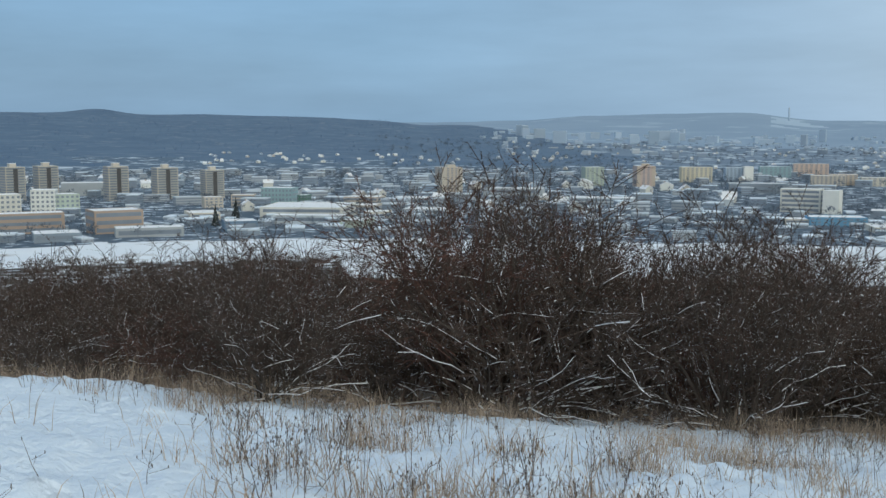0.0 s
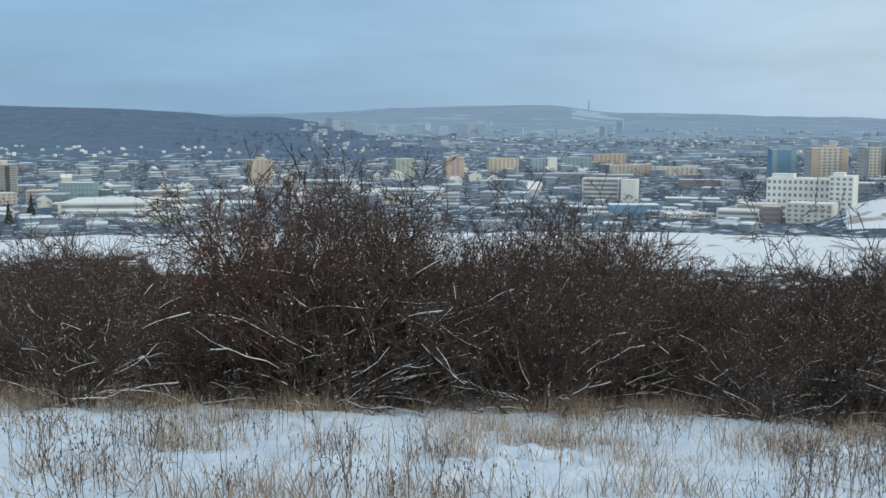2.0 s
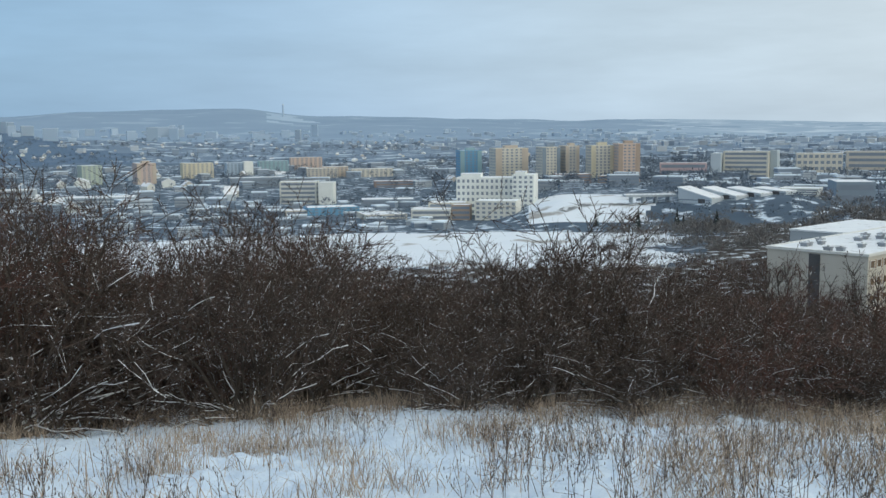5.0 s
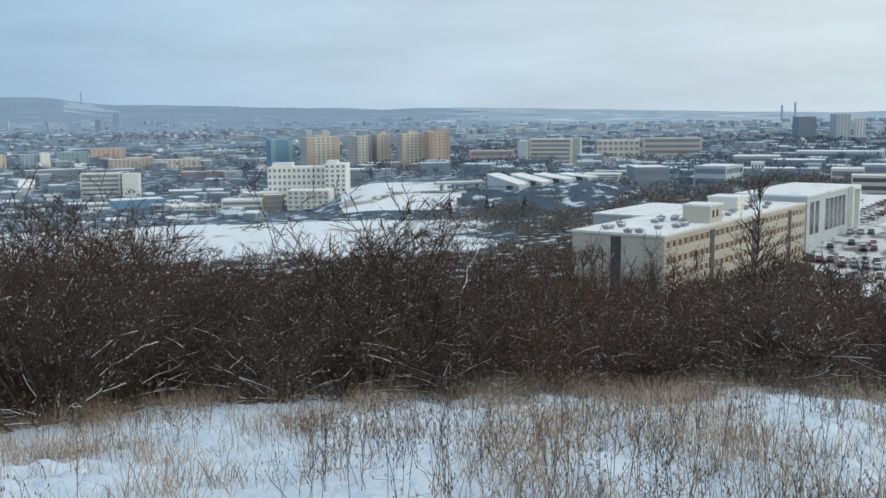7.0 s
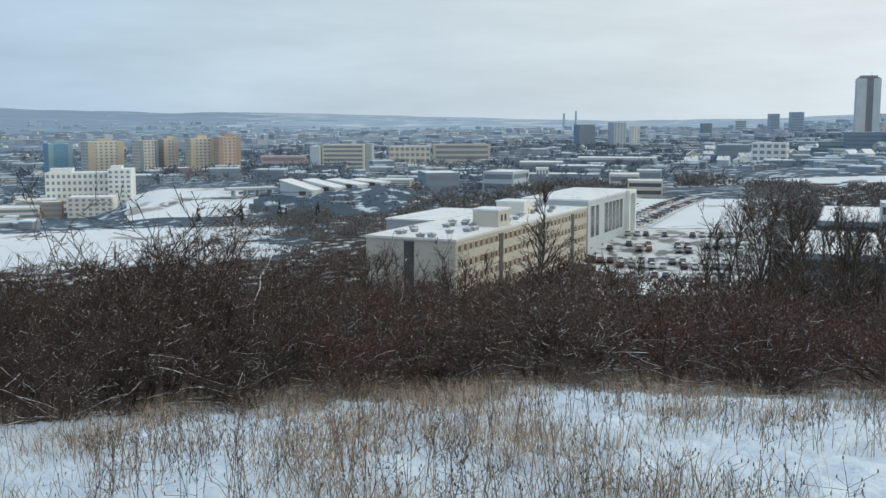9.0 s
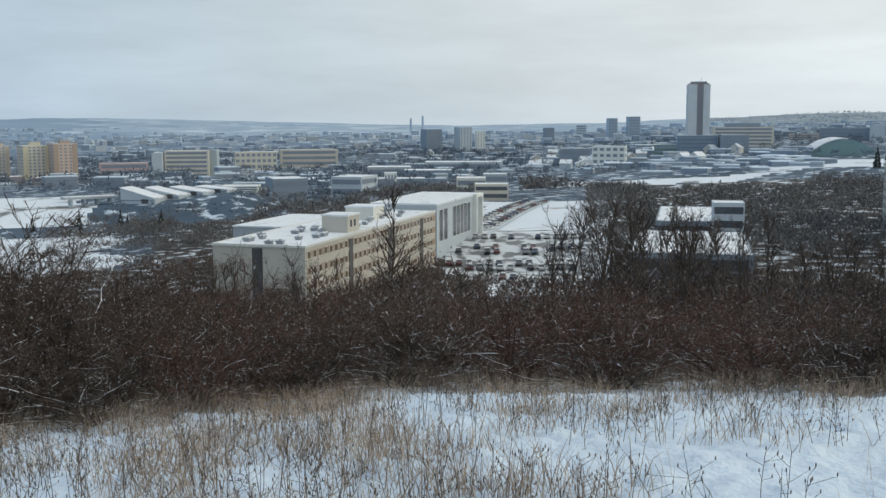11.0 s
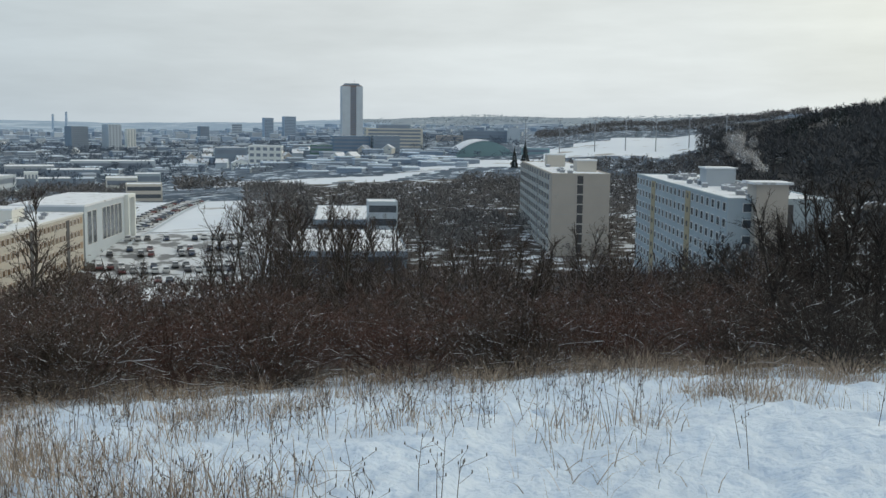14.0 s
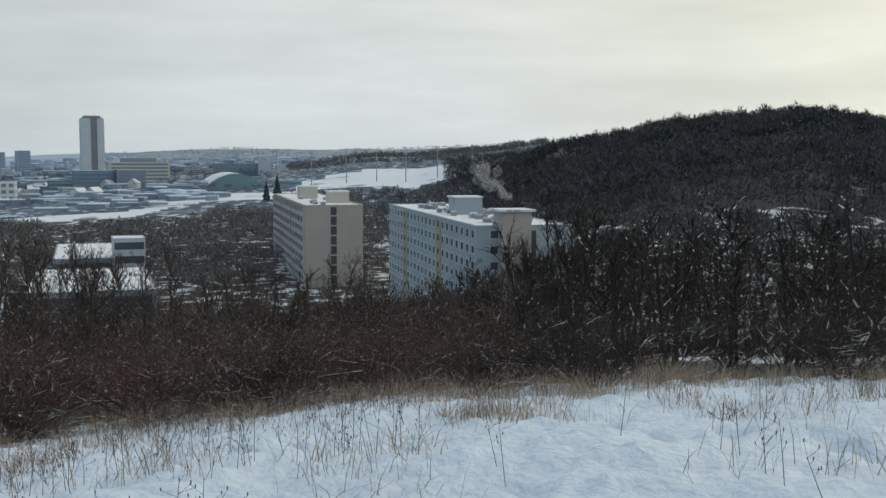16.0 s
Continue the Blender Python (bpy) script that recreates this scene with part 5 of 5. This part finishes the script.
def wood(name, label, regions, mat, seed, blades=12, fine=1.0, end=None):
    rnd = random.Random(seed)
    g = Geo()
    for a0, a1, r0, r1, count, h0, h1 in regions:
        for _ in range(count):
            az, r = rnd.uniform(a1, a0), math.sqrt(rnd.uniform(r0 * r0, r1 * r1))
            x, y = polar(az, r)
            if end and r > end(az) - rnd.uniform(0, 250):
                continue
            if noise.noise(Vector((x, y, seed)) * (9.0 / r0)) < -0.18:
                continue
            h = rnd.uniform(h0, h1)
            clump(g, x, y, surface(x, y) - 0.3, h, h * rnd.uniform(0.8, 1.3), rnd, blades, fine)
    return tagged(new(name, g.data(name, mat)), label, "trees", kind="stuff")


wood("hillside_thicket", "dense bare thicket on the slope below the meadow", ((26, -40, 75, 330, 3000, 2.2, 4.4), (-40, -57, 75, 330, 1500, 3, 6), (-57, -92, 85, 235, 900, 4, 6.5), (27, 4, 250, 400, 700, 3, 5)), SLOPE_CROWNS, 31, 34, 0.5)
wood("slope_thicket", "fine bare thicket just below the meadow's edge", ((27, -40, 34, 75, 520, 3.0, 4.8), (-40, -92, 36, 85, 460, 2.8, 4.6), (-92, -97, 36, 110, 90, 3, 5)), TWIG, 36, 120, 0.1)
wood("valley_scrub", "dark bare scrub and small trees in the valley", ((-36, -44, 330, 530, 700, 3, 6), (-40, -47, 330, 505, 800, 3, 6), (-47, -59, 340, 590, 1200, 4, 8), (-61.5, -64.8, 500, 600, 150, 6, 11), (-65, -76.8, 290, 540, 1650, 4, 8), (-65, -76.8, 540, 595, 500, 2.5, 4.5), (-76.8, -81, 300, 610, 750, 4, 7.5), (-81, -93, 300, 700, 1400, 4, 9), (-81, -95, 950, 1250, 900, 8, 12)), THICKET, 32, 24, 0.6)
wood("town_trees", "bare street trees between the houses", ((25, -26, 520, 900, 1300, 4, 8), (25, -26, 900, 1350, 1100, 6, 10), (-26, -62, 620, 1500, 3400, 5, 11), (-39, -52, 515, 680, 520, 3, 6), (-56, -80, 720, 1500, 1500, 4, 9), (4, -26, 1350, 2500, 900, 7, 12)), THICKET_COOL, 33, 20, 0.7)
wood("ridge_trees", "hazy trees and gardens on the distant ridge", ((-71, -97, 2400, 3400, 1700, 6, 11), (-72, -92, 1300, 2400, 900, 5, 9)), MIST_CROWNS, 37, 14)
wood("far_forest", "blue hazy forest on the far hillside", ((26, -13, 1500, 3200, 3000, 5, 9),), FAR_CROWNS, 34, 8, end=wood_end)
wood("hill_forest", "dark bare forest covering the near hill", ((-91, -118, 150, 330, 650, 6, 9), (-91, -118, 330, 650, 3900, 8, 11), (-84, -93, 560, 700, 150, 5, 8), (-89.5, -95, 600, 950, 620, 7, 10)), HILL_CROWNS, 35, 36, 0.5)


def conifers():
    rnd = random.Random(40)
    for k, (az, r, top) in enumerate(((-80.34, 690, -0.95), (-79.75, 690, -1.3), (-41.82, 480, -4.59), (-37.68, 490, -4.56), (-39.75, 500, -4.53), (-40.1, 505, -4.8), (12.4, 600, -3.9), (11.3, 640, -3.5), (-35.4, 520, -4.7))):
        x, y = polar(az, r)
        z = ground(x, y) - 0.5
        h = max(7.0, r * math.tan(radians(top)) - z)
        t = thing("spruce", pose(x, y, z), "dark green spruce standing in the valley", "tree", "spruces in the valley")
        part("trunk", Geo().tube([Vector((0, 0, 0)), Vector((0, 0, h * 0.9))], [0.25, 0.05], 6), BARK_GREY, t)
        g = Geo()
        conifer_shape(g, 0, 0, 0, h, rnd, 12)
        part("crown", g, PINE, t)
    g = Geo()
    for _ in range(190):
        az = rnd.uniform(-118, -94)
        r = rnd.uniform(470, 640)
        x, y = polar(az, r)
        h = rnd.uniform(8, 13)
        clump(g, x, y, surface(x, y), h, h * rnd.uniform(0.55, 0.85), rnd, 110, 0.42)
    tagged(new("pine_stand", g.data("pine_stand", PINE)), "dark pines along the crest of the hill", "trees", kind="stuff")


conifers()

# ---------------------------------------------------------------- shrubs and trees with every twig


def grow(limbs, twigs, start, way, length, radius, level, rnd, rule, load=None):
    """One branch and all that springs from it. rule[level]: pieces, wander, lift, children, child length, child angle."""
    pieces, wander, lift, children, child, angle = rule[level]
    pts, rads = [start.copy()], [radius]
    p, d = start.copy(), way.normalized()
    for k in range(pieces):
        d = (d + Vector((rnd.gauss(0, wander), rnd.gauss(0, wander), rnd.gauss(0, wander) + lift))).normalized()
        p = p + d * (length / pieces)
        pts.append(p.copy())
        rads.append(max(rule["thin"], radius * (1 - 0.85 * (k + 1) / pieces)))
    if level == 3:
        w = Vector((rnd.gauss(0, 1), rnd.gauss(0, 1), rnd.gauss(0, 1))).normalized() * radius
        b = len(twigs.v)
        twigs.v += [pts[0] - w, pts[0] + w, pts[-1]]
        twigs.f.append((b, b + 1, b + 2))
        return
    (limbs if level < rule["split"] else twigs).tube(pts, rads, 3 if level or rule["slim"] else 5)
    if load is not None and level == 1 and (abs((pts[-1] - pts[0]).normalized().z) > 0.62 or pts[0].z > 1.35 or rnd.random() > rule.get("held", 0)):
        load = None
    if load is not None:
        i = rnd.randint(1, 3) if level == 0 else rnd.randint(0, 1)
        load.tube([q + Vector((0, 0, 0.8 * r + 0.003)) for q, r in zip(pts[i:], rads[i:])], [r * (rnd.uniform(0.45, 0.75) if level == 0 else rnd.uniform(0.25, 0.45)) + 0.0035 for r in rads[i:]], 4)
    if level + 1 not in rule:
        return
    for c in range(children):
        u = rnd.uniform(0.22, 1.0) * pieces
        i = min(pieces - 1, int(u))
        q = pts[i].lerp(pts[i + 1], u - i)
        axis = (pts[i + 1] - pts[i]).normalized()
        side = axis.cross(Vector((rnd.gauss(0, 1), rnd.gauss(0, 1), rnd.gauss(0, 1)))).normalized()
        a = radians(rnd.gauss(angle, 12))
        grow(limbs, twigs, q, axis * math.cos(a) + side * math.sin(a), length * child * rnd.uniform(0.6, 1.25) * (1.1 - 0.45 * u / pieces), max(rule["thin"], rads[i] * 0.55), level + 1, rnd, rule, rule.get("cover") if level == 0 else None)


def shrub(seed, stems, spread, bark_mat, twig_mat, label, low=4, stout=1.0):
    """A many-stemmed bare shrub about 2.6 m high, with arching snow-laden shoots near its foot."""
    rnd = random.Random(seed)
    limbs, twigs, load = Geo(), Geo(), Geo()
    rule = {0: (6, 0.15, 0.05, 8, 0.46, 44), 1: (4, 0.23, 0.07, 6, 0.46, 46), 2: (1, 0.3, 0.05, 4, 0.7, 44), 3: (1, 0.12, 0.02, 0, 0, 0), "thin": 0.0043, "split": 2, "slim": True}
    rule["cover"], rule["held"] = (load, 0.24 if low > 6 else 0.16) if low else (None, 0)
    for k in range(stems):
        a = rnd.uniform(0, 2 * math.pi)
        s = math.tan(radians(rnd.uniform(4, spread)))
        foot = Vector((math.cos(a) * 0.28 * rnd.random(), math.sin(a) * 0.28 * rnd.random(), -0.15))
        grow(limbs, twigs, foot, Vector((math.cos(a) * s, math.sin(a) * s, 1)), rnd.uniform(1.6, 2.7), rnd.uniform(0.016, 0.04) * stout, 0, rnd, rule)
    arch = dict(rule)
    arch[0] = (9, 0.11, -0.07, 7, 0.36, 42)
    for k in range(low):
        a = rnd.uniform(0, 2 * math.pi)
        grow(limbs, twigs, Vector((0, 0, 0.05)), Vector((math.cos(a), math.sin(a), rnd.uniform(0.3, 0.7))), rnd.uniform(0.8, 1.5), rnd.uniform(0.012, 0.024) * stout, 0, rnd, arch, load)
    t = thing("shrub", pose(0, 0, 0), label, "shrub", "shrubs along the meadow's edge")
    part("branch_frame", limbs, bark_mat, t)
    part("crown", twigs, twig_mat, t)
    if load.v:
        tagged(part("snow_load", load, BRANCH_SNOW, t), "snow lying on arching shoots", kind="stuff")
    return t


def bare_tree(seed, height, limbs_count, label, group, low=0.28, rise=(1.0, 2.4), stout=0.0135, reach=1.0, bark_mat=None, twig_mat=None):
    rnd = random.Random(seed)
    limbs, twigs, trunk = Geo(), Geo(), Geo()
    rule = {0: (9, 0.045, 0.03, limbs_count, 0.30, 42), 1: (5, 0.14, 0.07, 7, 0.46, 40), 2: (2, 0.16, 0.05, 5, 0.5, 40), 3: (1, 0.12, 0.03, 0, 0, 0), "thin": 0.010, "split": 2, "slim": False}
    grow(trunk, twigs, Vector((0, 0, -0.4)), Vector((rnd.gauss(0, 0.05), rnd.gauss(0, 0.05), 1)), height, height * stout, 0, rnd, {0: (9, 0.045 if stout > 0.008 else 0.02, 0.03, 0, 0, 0), "thin": 0.012, "split": 2, "slim": False})
    rnd2 = random.Random(seed + 1)
    top = [Vector(v) for v in trunk.v[::5]]
    for k in range(limbs_count):
        u = rnd2.uniform(low, 0.99) * (len(top) - 1)
        i = min(len(top) - 2, int(u))
        q = top[i].lerp(top[i + 1], u - i)
        a = rnd2.uniform(0, 2 * math.pi)
        up = rnd2.uniform(*rise)
        grow(limbs, twigs, q, Vector((math.cos(a), math.sin(a), up)), reach * height * rnd2.uniform(0.16, 0.34) * (1.25 - u / len(top) * 0.8), height * 0.0045, 1, rnd2, rule)
    t = thing("bare_tree", pose(0, 0, 0), label, "tree", group)
    part("trunk", trunk, bark_mat or BARK_GREY, t)
    part("limb_frame", limbs, bark_mat or BARK_GREY, t)
    part("crown", twigs, twig_mat or TWIG, t)
    return t


CROWN_BEARINGS = (27, 20, 14, 5, 1.5, 0.3, -3, -6, -8.2, -9.8, -13, -16, -19, -21.3, -24, -26, -27.9, -30, -32.6, -34.5, -39, -44, -47, -55, -66, -78, -90, -100, -108, -118)
CROWN_HEIGHTS = (-6.9, -6.9, -6.2, -6.0, -5.0, -3.0, -3.1, -2.9, -4.2, -5.6, -4.8, -4.5, -4.8, -6.2, -7.9, -8.1, -6.3, -6.9, -5.2, -6.9, -7.3, -7.3, -8.5, -8.7, -9.2, -9.6, -9.6, -9.4, -9.2, -9.0)


def crown_line(az):
    """How high the shrubs reach, as an angle seen from the meadow."""
    k = max(i for i in range(len(CROWN_BEARINGS) - 1) if CROWN_BEARINGS[i] >= az)
    u = (CROWN_BEARINGS[k] - az) / (CROWN_BEARINGS[k] - CROWN_BEARINGS[k + 1])
    return CROWN_HEIGHTS[k] * (1 - u) + CROWN_HEIGHTS[k + 1] * u


def plant_shrubs():
    dark, red = "bare dark brown shrub with snow on its branches", "bare reddish brown shrub with snow on its branches"
    kinds = [shrub(101, 15, 34, BARK_DARK, TWIG, dark, 3), shrub(102, 17, 42, BARK_RED, TWIG_RED, red, 3), shrub(103, 13, 30, BARK_DARK, TWIG, dark, 2), shrub(104, 16, 38, BARK_RED, TWIG_RED, red, 3), shrub(105, 15, 36, BARK_DARK, TWIG, dark, 3), shrub(106, 21, 58, BARK_SNOWY, TWIG, "wide bare shrub with snow-laden arching branches", 12, 0.7), shrub(107, 16, 36, BARK_POLE, TWIG_DARK, "dense dark shrub under the forest's edge", 0, 0.8)]
    used = set()
    rnd = random.Random(77)
    spots = []
    for offset, gap, lo, hi in ((0.5, 6.4, 0.5, 0.85), (2.9, 5.4, 0.7, 1.05), (6.5, 5.0, 0.75, 1.08), (12.0, 5.4, 0.85, 1.06), (21.0, 5.8, 0.9, 1.08)):
        az = 26 - rnd.uniform(0, gap)
        while az > -116:
            spots.append((az, edge(az) + offset + rnd.uniform(-0.5, 0.9), lo, hi))
            az -= gap * rnd.uniform(0.8, 1.2)
    for k in range(16):
        spots.append((rnd.uniform(11, 27), rnd.uniform(19, 32), 0.85, 1.02))
        spots.append((rnd.uniform(-26, -9), rnd.uniform(18, 30), 0.8, 1.02))
    spots += [(-7.4, 15.2, 1.0, 1.02), (-1.2, 14.9, 1.02, 1.04), (-32.8, 17, 1.1, 1.15)]
    wide_ones = [(9.6, 13.4, 1.0, 1.05), (-3.9, 14.0, 1.0, 1.05), (-16.2, 13.5, 1.0, 1.05), (-28, 14.0, 0.75, 0.8), (-38.5, 14.2, 0.7, 0.8), (-47.5, 14.6, 0.8, 0.9), (-55, 14.5, 0.8, 0.9), (-66, 14.6, 0.8, 0.9), (-79, 14.6, 0.8, 0.9)]
    spots += wide_ones
    for az, r, lo, hi in spots:
        if az < -95 and rnd.random() < 0.35:
            continue
        x, y = polar(az, r)
        z = surface(x, y) - 0.03
        want = r * math.tan(radians(crown_line(az))) - z
        size = max(0.5, want * rnd.uniform(lo, hi) / 2.55)
        k = 5 if (az, r, lo, hi) in wide_ones else 6 if az < -90 - 6 * rnd.random() else rnd.choice((0, 1, 2, 3, 4, 1, 3) if az < -40 else (0, 1, 2, 4, 0, 2))
        wide = min(1.35, max(size, 0.85)) * rnd.uniform(0.95, 1.15)
        m = pose(x, y, z, 0, 0, rnd.uniform(0, 360))
        s = Matrix.Diagonal((wide, wide, size, 1))
        if k in used:
            t = copy_thing(kinds[k], m)
            t.matrix_basis = m @ s
        else:
            used.add(k)
            first = kinds[k]
            spots_first[k] = (first, m @ s)
    for first, m in spots_first.values():
        first.matrix_basis = m


spots_first = {}
plant_shrubs()


def plant_trees():
    rnd = random.Random(55)
    label = "tall bare tree on the slope with snowy limbs"
    group = "bare trees on the slope"
    broad = [bare_tree(201 + k, 10.0, 24, label, group) for k in range(4)]
    poles = [bare_tree(221 + k, 10.0, 15, "slender dark forest tree with a bare trunk", "dark forest by the meadow", 0.34, (1.5, 4.0), 0.0072, 0.8, BARK_POLE, TWIG_DARK) for k in range(4)]
    lone = [bare_tree(241, 10.0, 46, "lone fine-branched bare tree before the slab building", "", 0.12, (0.9, 1.7), 0.009, 0.9)]
    spots = [(-54.3, 44, -3.2, lone)]
    for a0, a1, r0, r1, count, top, loose, sort in ((-63, -76, 44, 78, 38, -5.2, 0.7, broad), (-76, -90.5, 40, 80, 42, -6.6, 0.6, broad), (-94, -117, 19, 70, 210, -5.0, 1.1, poles), (-90.5, -97, 34, 70, 26, -6.0, 0.6, poles), (-90.5, -117, 50, 100, 22, -4.6, 0.6, broad), (-38, -44, 50, 80, 6, -8.2, 0.4, broad), (-44, -59, 36, 85, 22, -7.5, 0.45, broad)):
        for k in range(count):
            spots.append((rnd.uniform(a1, a0), rnd.uniform(r0, r1), rnd.gauss(top, loose), sort))
    used = set()
    for az, r, top, sort in spots:
        x, y = polar(az, r)
        z = ground(x, y) - 0.2
        h = max(3.5, r * math.tan(radians(top)) - z)
        m = pose(x, y, z, rnd.gauss(0, 2), rnd.gauss(0, 2), rnd.uniform(0, 360)) @ Matrix.Diagonal((0.5 + h / 24, 0.5 + h / 24, h / 10.4, 1))
        t = rnd.choice(sort)
        if t.name in used:
            copy_thing(t, Matrix()).matrix_basis = m
        else:
            used.add(t.name)
            t.matrix_basis = m


plant_trees()

# ---------------------------------------------------------------- dry grass and weeds of the meadow


def meadow_growth():
    rnd = random.Random(66)
    straw, stalk = Geo(), Geo()

    def blade(g, x, y, z, h, lean, width):
        a = rnd.uniform(0, 2 * math.pi)
        d = Vector((math.cos(a), math.sin(a), 0)) * lean
        c = Vector((rnd.gauss(0, 1), rnd.gauss(0, 1), 0)).normalized() * width
        p = Vector((x, y, z - 0.02))
        b = len(g.v)
        g.v += [p - c, p + c, p + d * 0.35 + Vector((0, 0, h * 0.6)) + c * 0.8, p + d * 0.35 + Vector((0, 0, h * 0.6)) - c * 0.8, p + d + Vector((0, 0, h))]
        g.f += [(b, b + 1, b + 2, b + 3), (b + 3, b + 2, b + 4)]

    def bare(az, r):
        return (az < -74 and abs(r - (8.6 + 0.055 * (az + 100))) < 1.2 and r > 6.0) or (az > 13 and r < 11) or (az < -76 and r < 7.4) or (az < -88 and r < 9)

    tufts = 0
    while tufts < 4700:
        az = rnd.uniform(-116, 27)
        e = edge(az)
        r = e - abs(rnd.gauss(0, 2.4)) if rnd.random() < 0.16 else rnd.uniform(5.2, e + 0.8)
        r = max(4.6, r + 0.3)
        x, y = polar(az, r)
        n = noise.noise(Vector((x, y, 0)) * 0.9) + 0.8 * noise.noise(Vector((x, y, 4)) * 3.1)
        if (n < 0.3 - 0.32 * math.exp(-((az + 48) / 9) ** 2) and r < e - 0.5) or (n < -0.25) or (bare(az, r) and rnd.random() < 0.93):
            continue
        tufts += 1
        z = surface(x, y)
        h = rnd.uniform(0.15, 0.36) * (0.85 + 0.6 * max(0, n)) * (1.1 if r > e - 1.2 else 0.9)
        for _ in range(rnd.randint(4, 13)):
            blade(straw, x + rnd.gauss(0, 0.15), y + rnd.gauss(0, 0.15), z, h * rnd.uniform(0.5, 1.15), rnd.uniform(0.03, 0.30), rnd.uniform(0.0018, 0.0036))
    weeds = 0
    while weeds < 1150:
        az = rnd.uniform(-116, 27)
        r = rnd.uniform(5.0, edge(az))
        x, y = polar(az, r)
        if noise.noise(Vector((x, y, 9)) * 0.6) + 0.5 * noise.noise(Vector((x, y, 2)) * 2.3) < 0.0 or (bare(az, r) and rnd.random() < 0.93):
            continue
        weeds += 1
        z, h = surface(x, y), rnd.uniform(0.16, 0.5)
        p = Vector((x, y, z - 0.03))
        tip = p + Vector((rnd.gauss(0, 0.05), rnd.gauss(0, 0.05), h))
        stalk.tube([p, p.lerp(tip, 0.5) + Vector((rnd.gauss(0, 0.01), 0, 0)), tip], [0.003, 0.0025, 0.0015], 3)
        for _ in range(rnd.randint(3, 8)):
            q = p.lerp(tip, rnd.uniform(0.45, 1.0))
            w = q + Vector((rnd.gauss(0, 0.06), rnd.gauss(0, 0.06), rnd.uniform(0.02, 0.09)))
            stalk.tube([q, w], [0.0014, 0.0011], 3)
            stalk.tube([w, w + Vector((0, 0, 0.018))], [0.0045, 0.003], 3, True)
    tagged(new("dry_grass", straw.data("dry_grass", STRAW)), "dry straw-coloured grass tufts standing in snow", "grass", kind="stuff")
    tagged(new("dead_weeds", stalk.data("dead_weeds", STALK)), "dead brown weed stalks with seed heads", "weeds", kind="stuff")


meadow_growth()
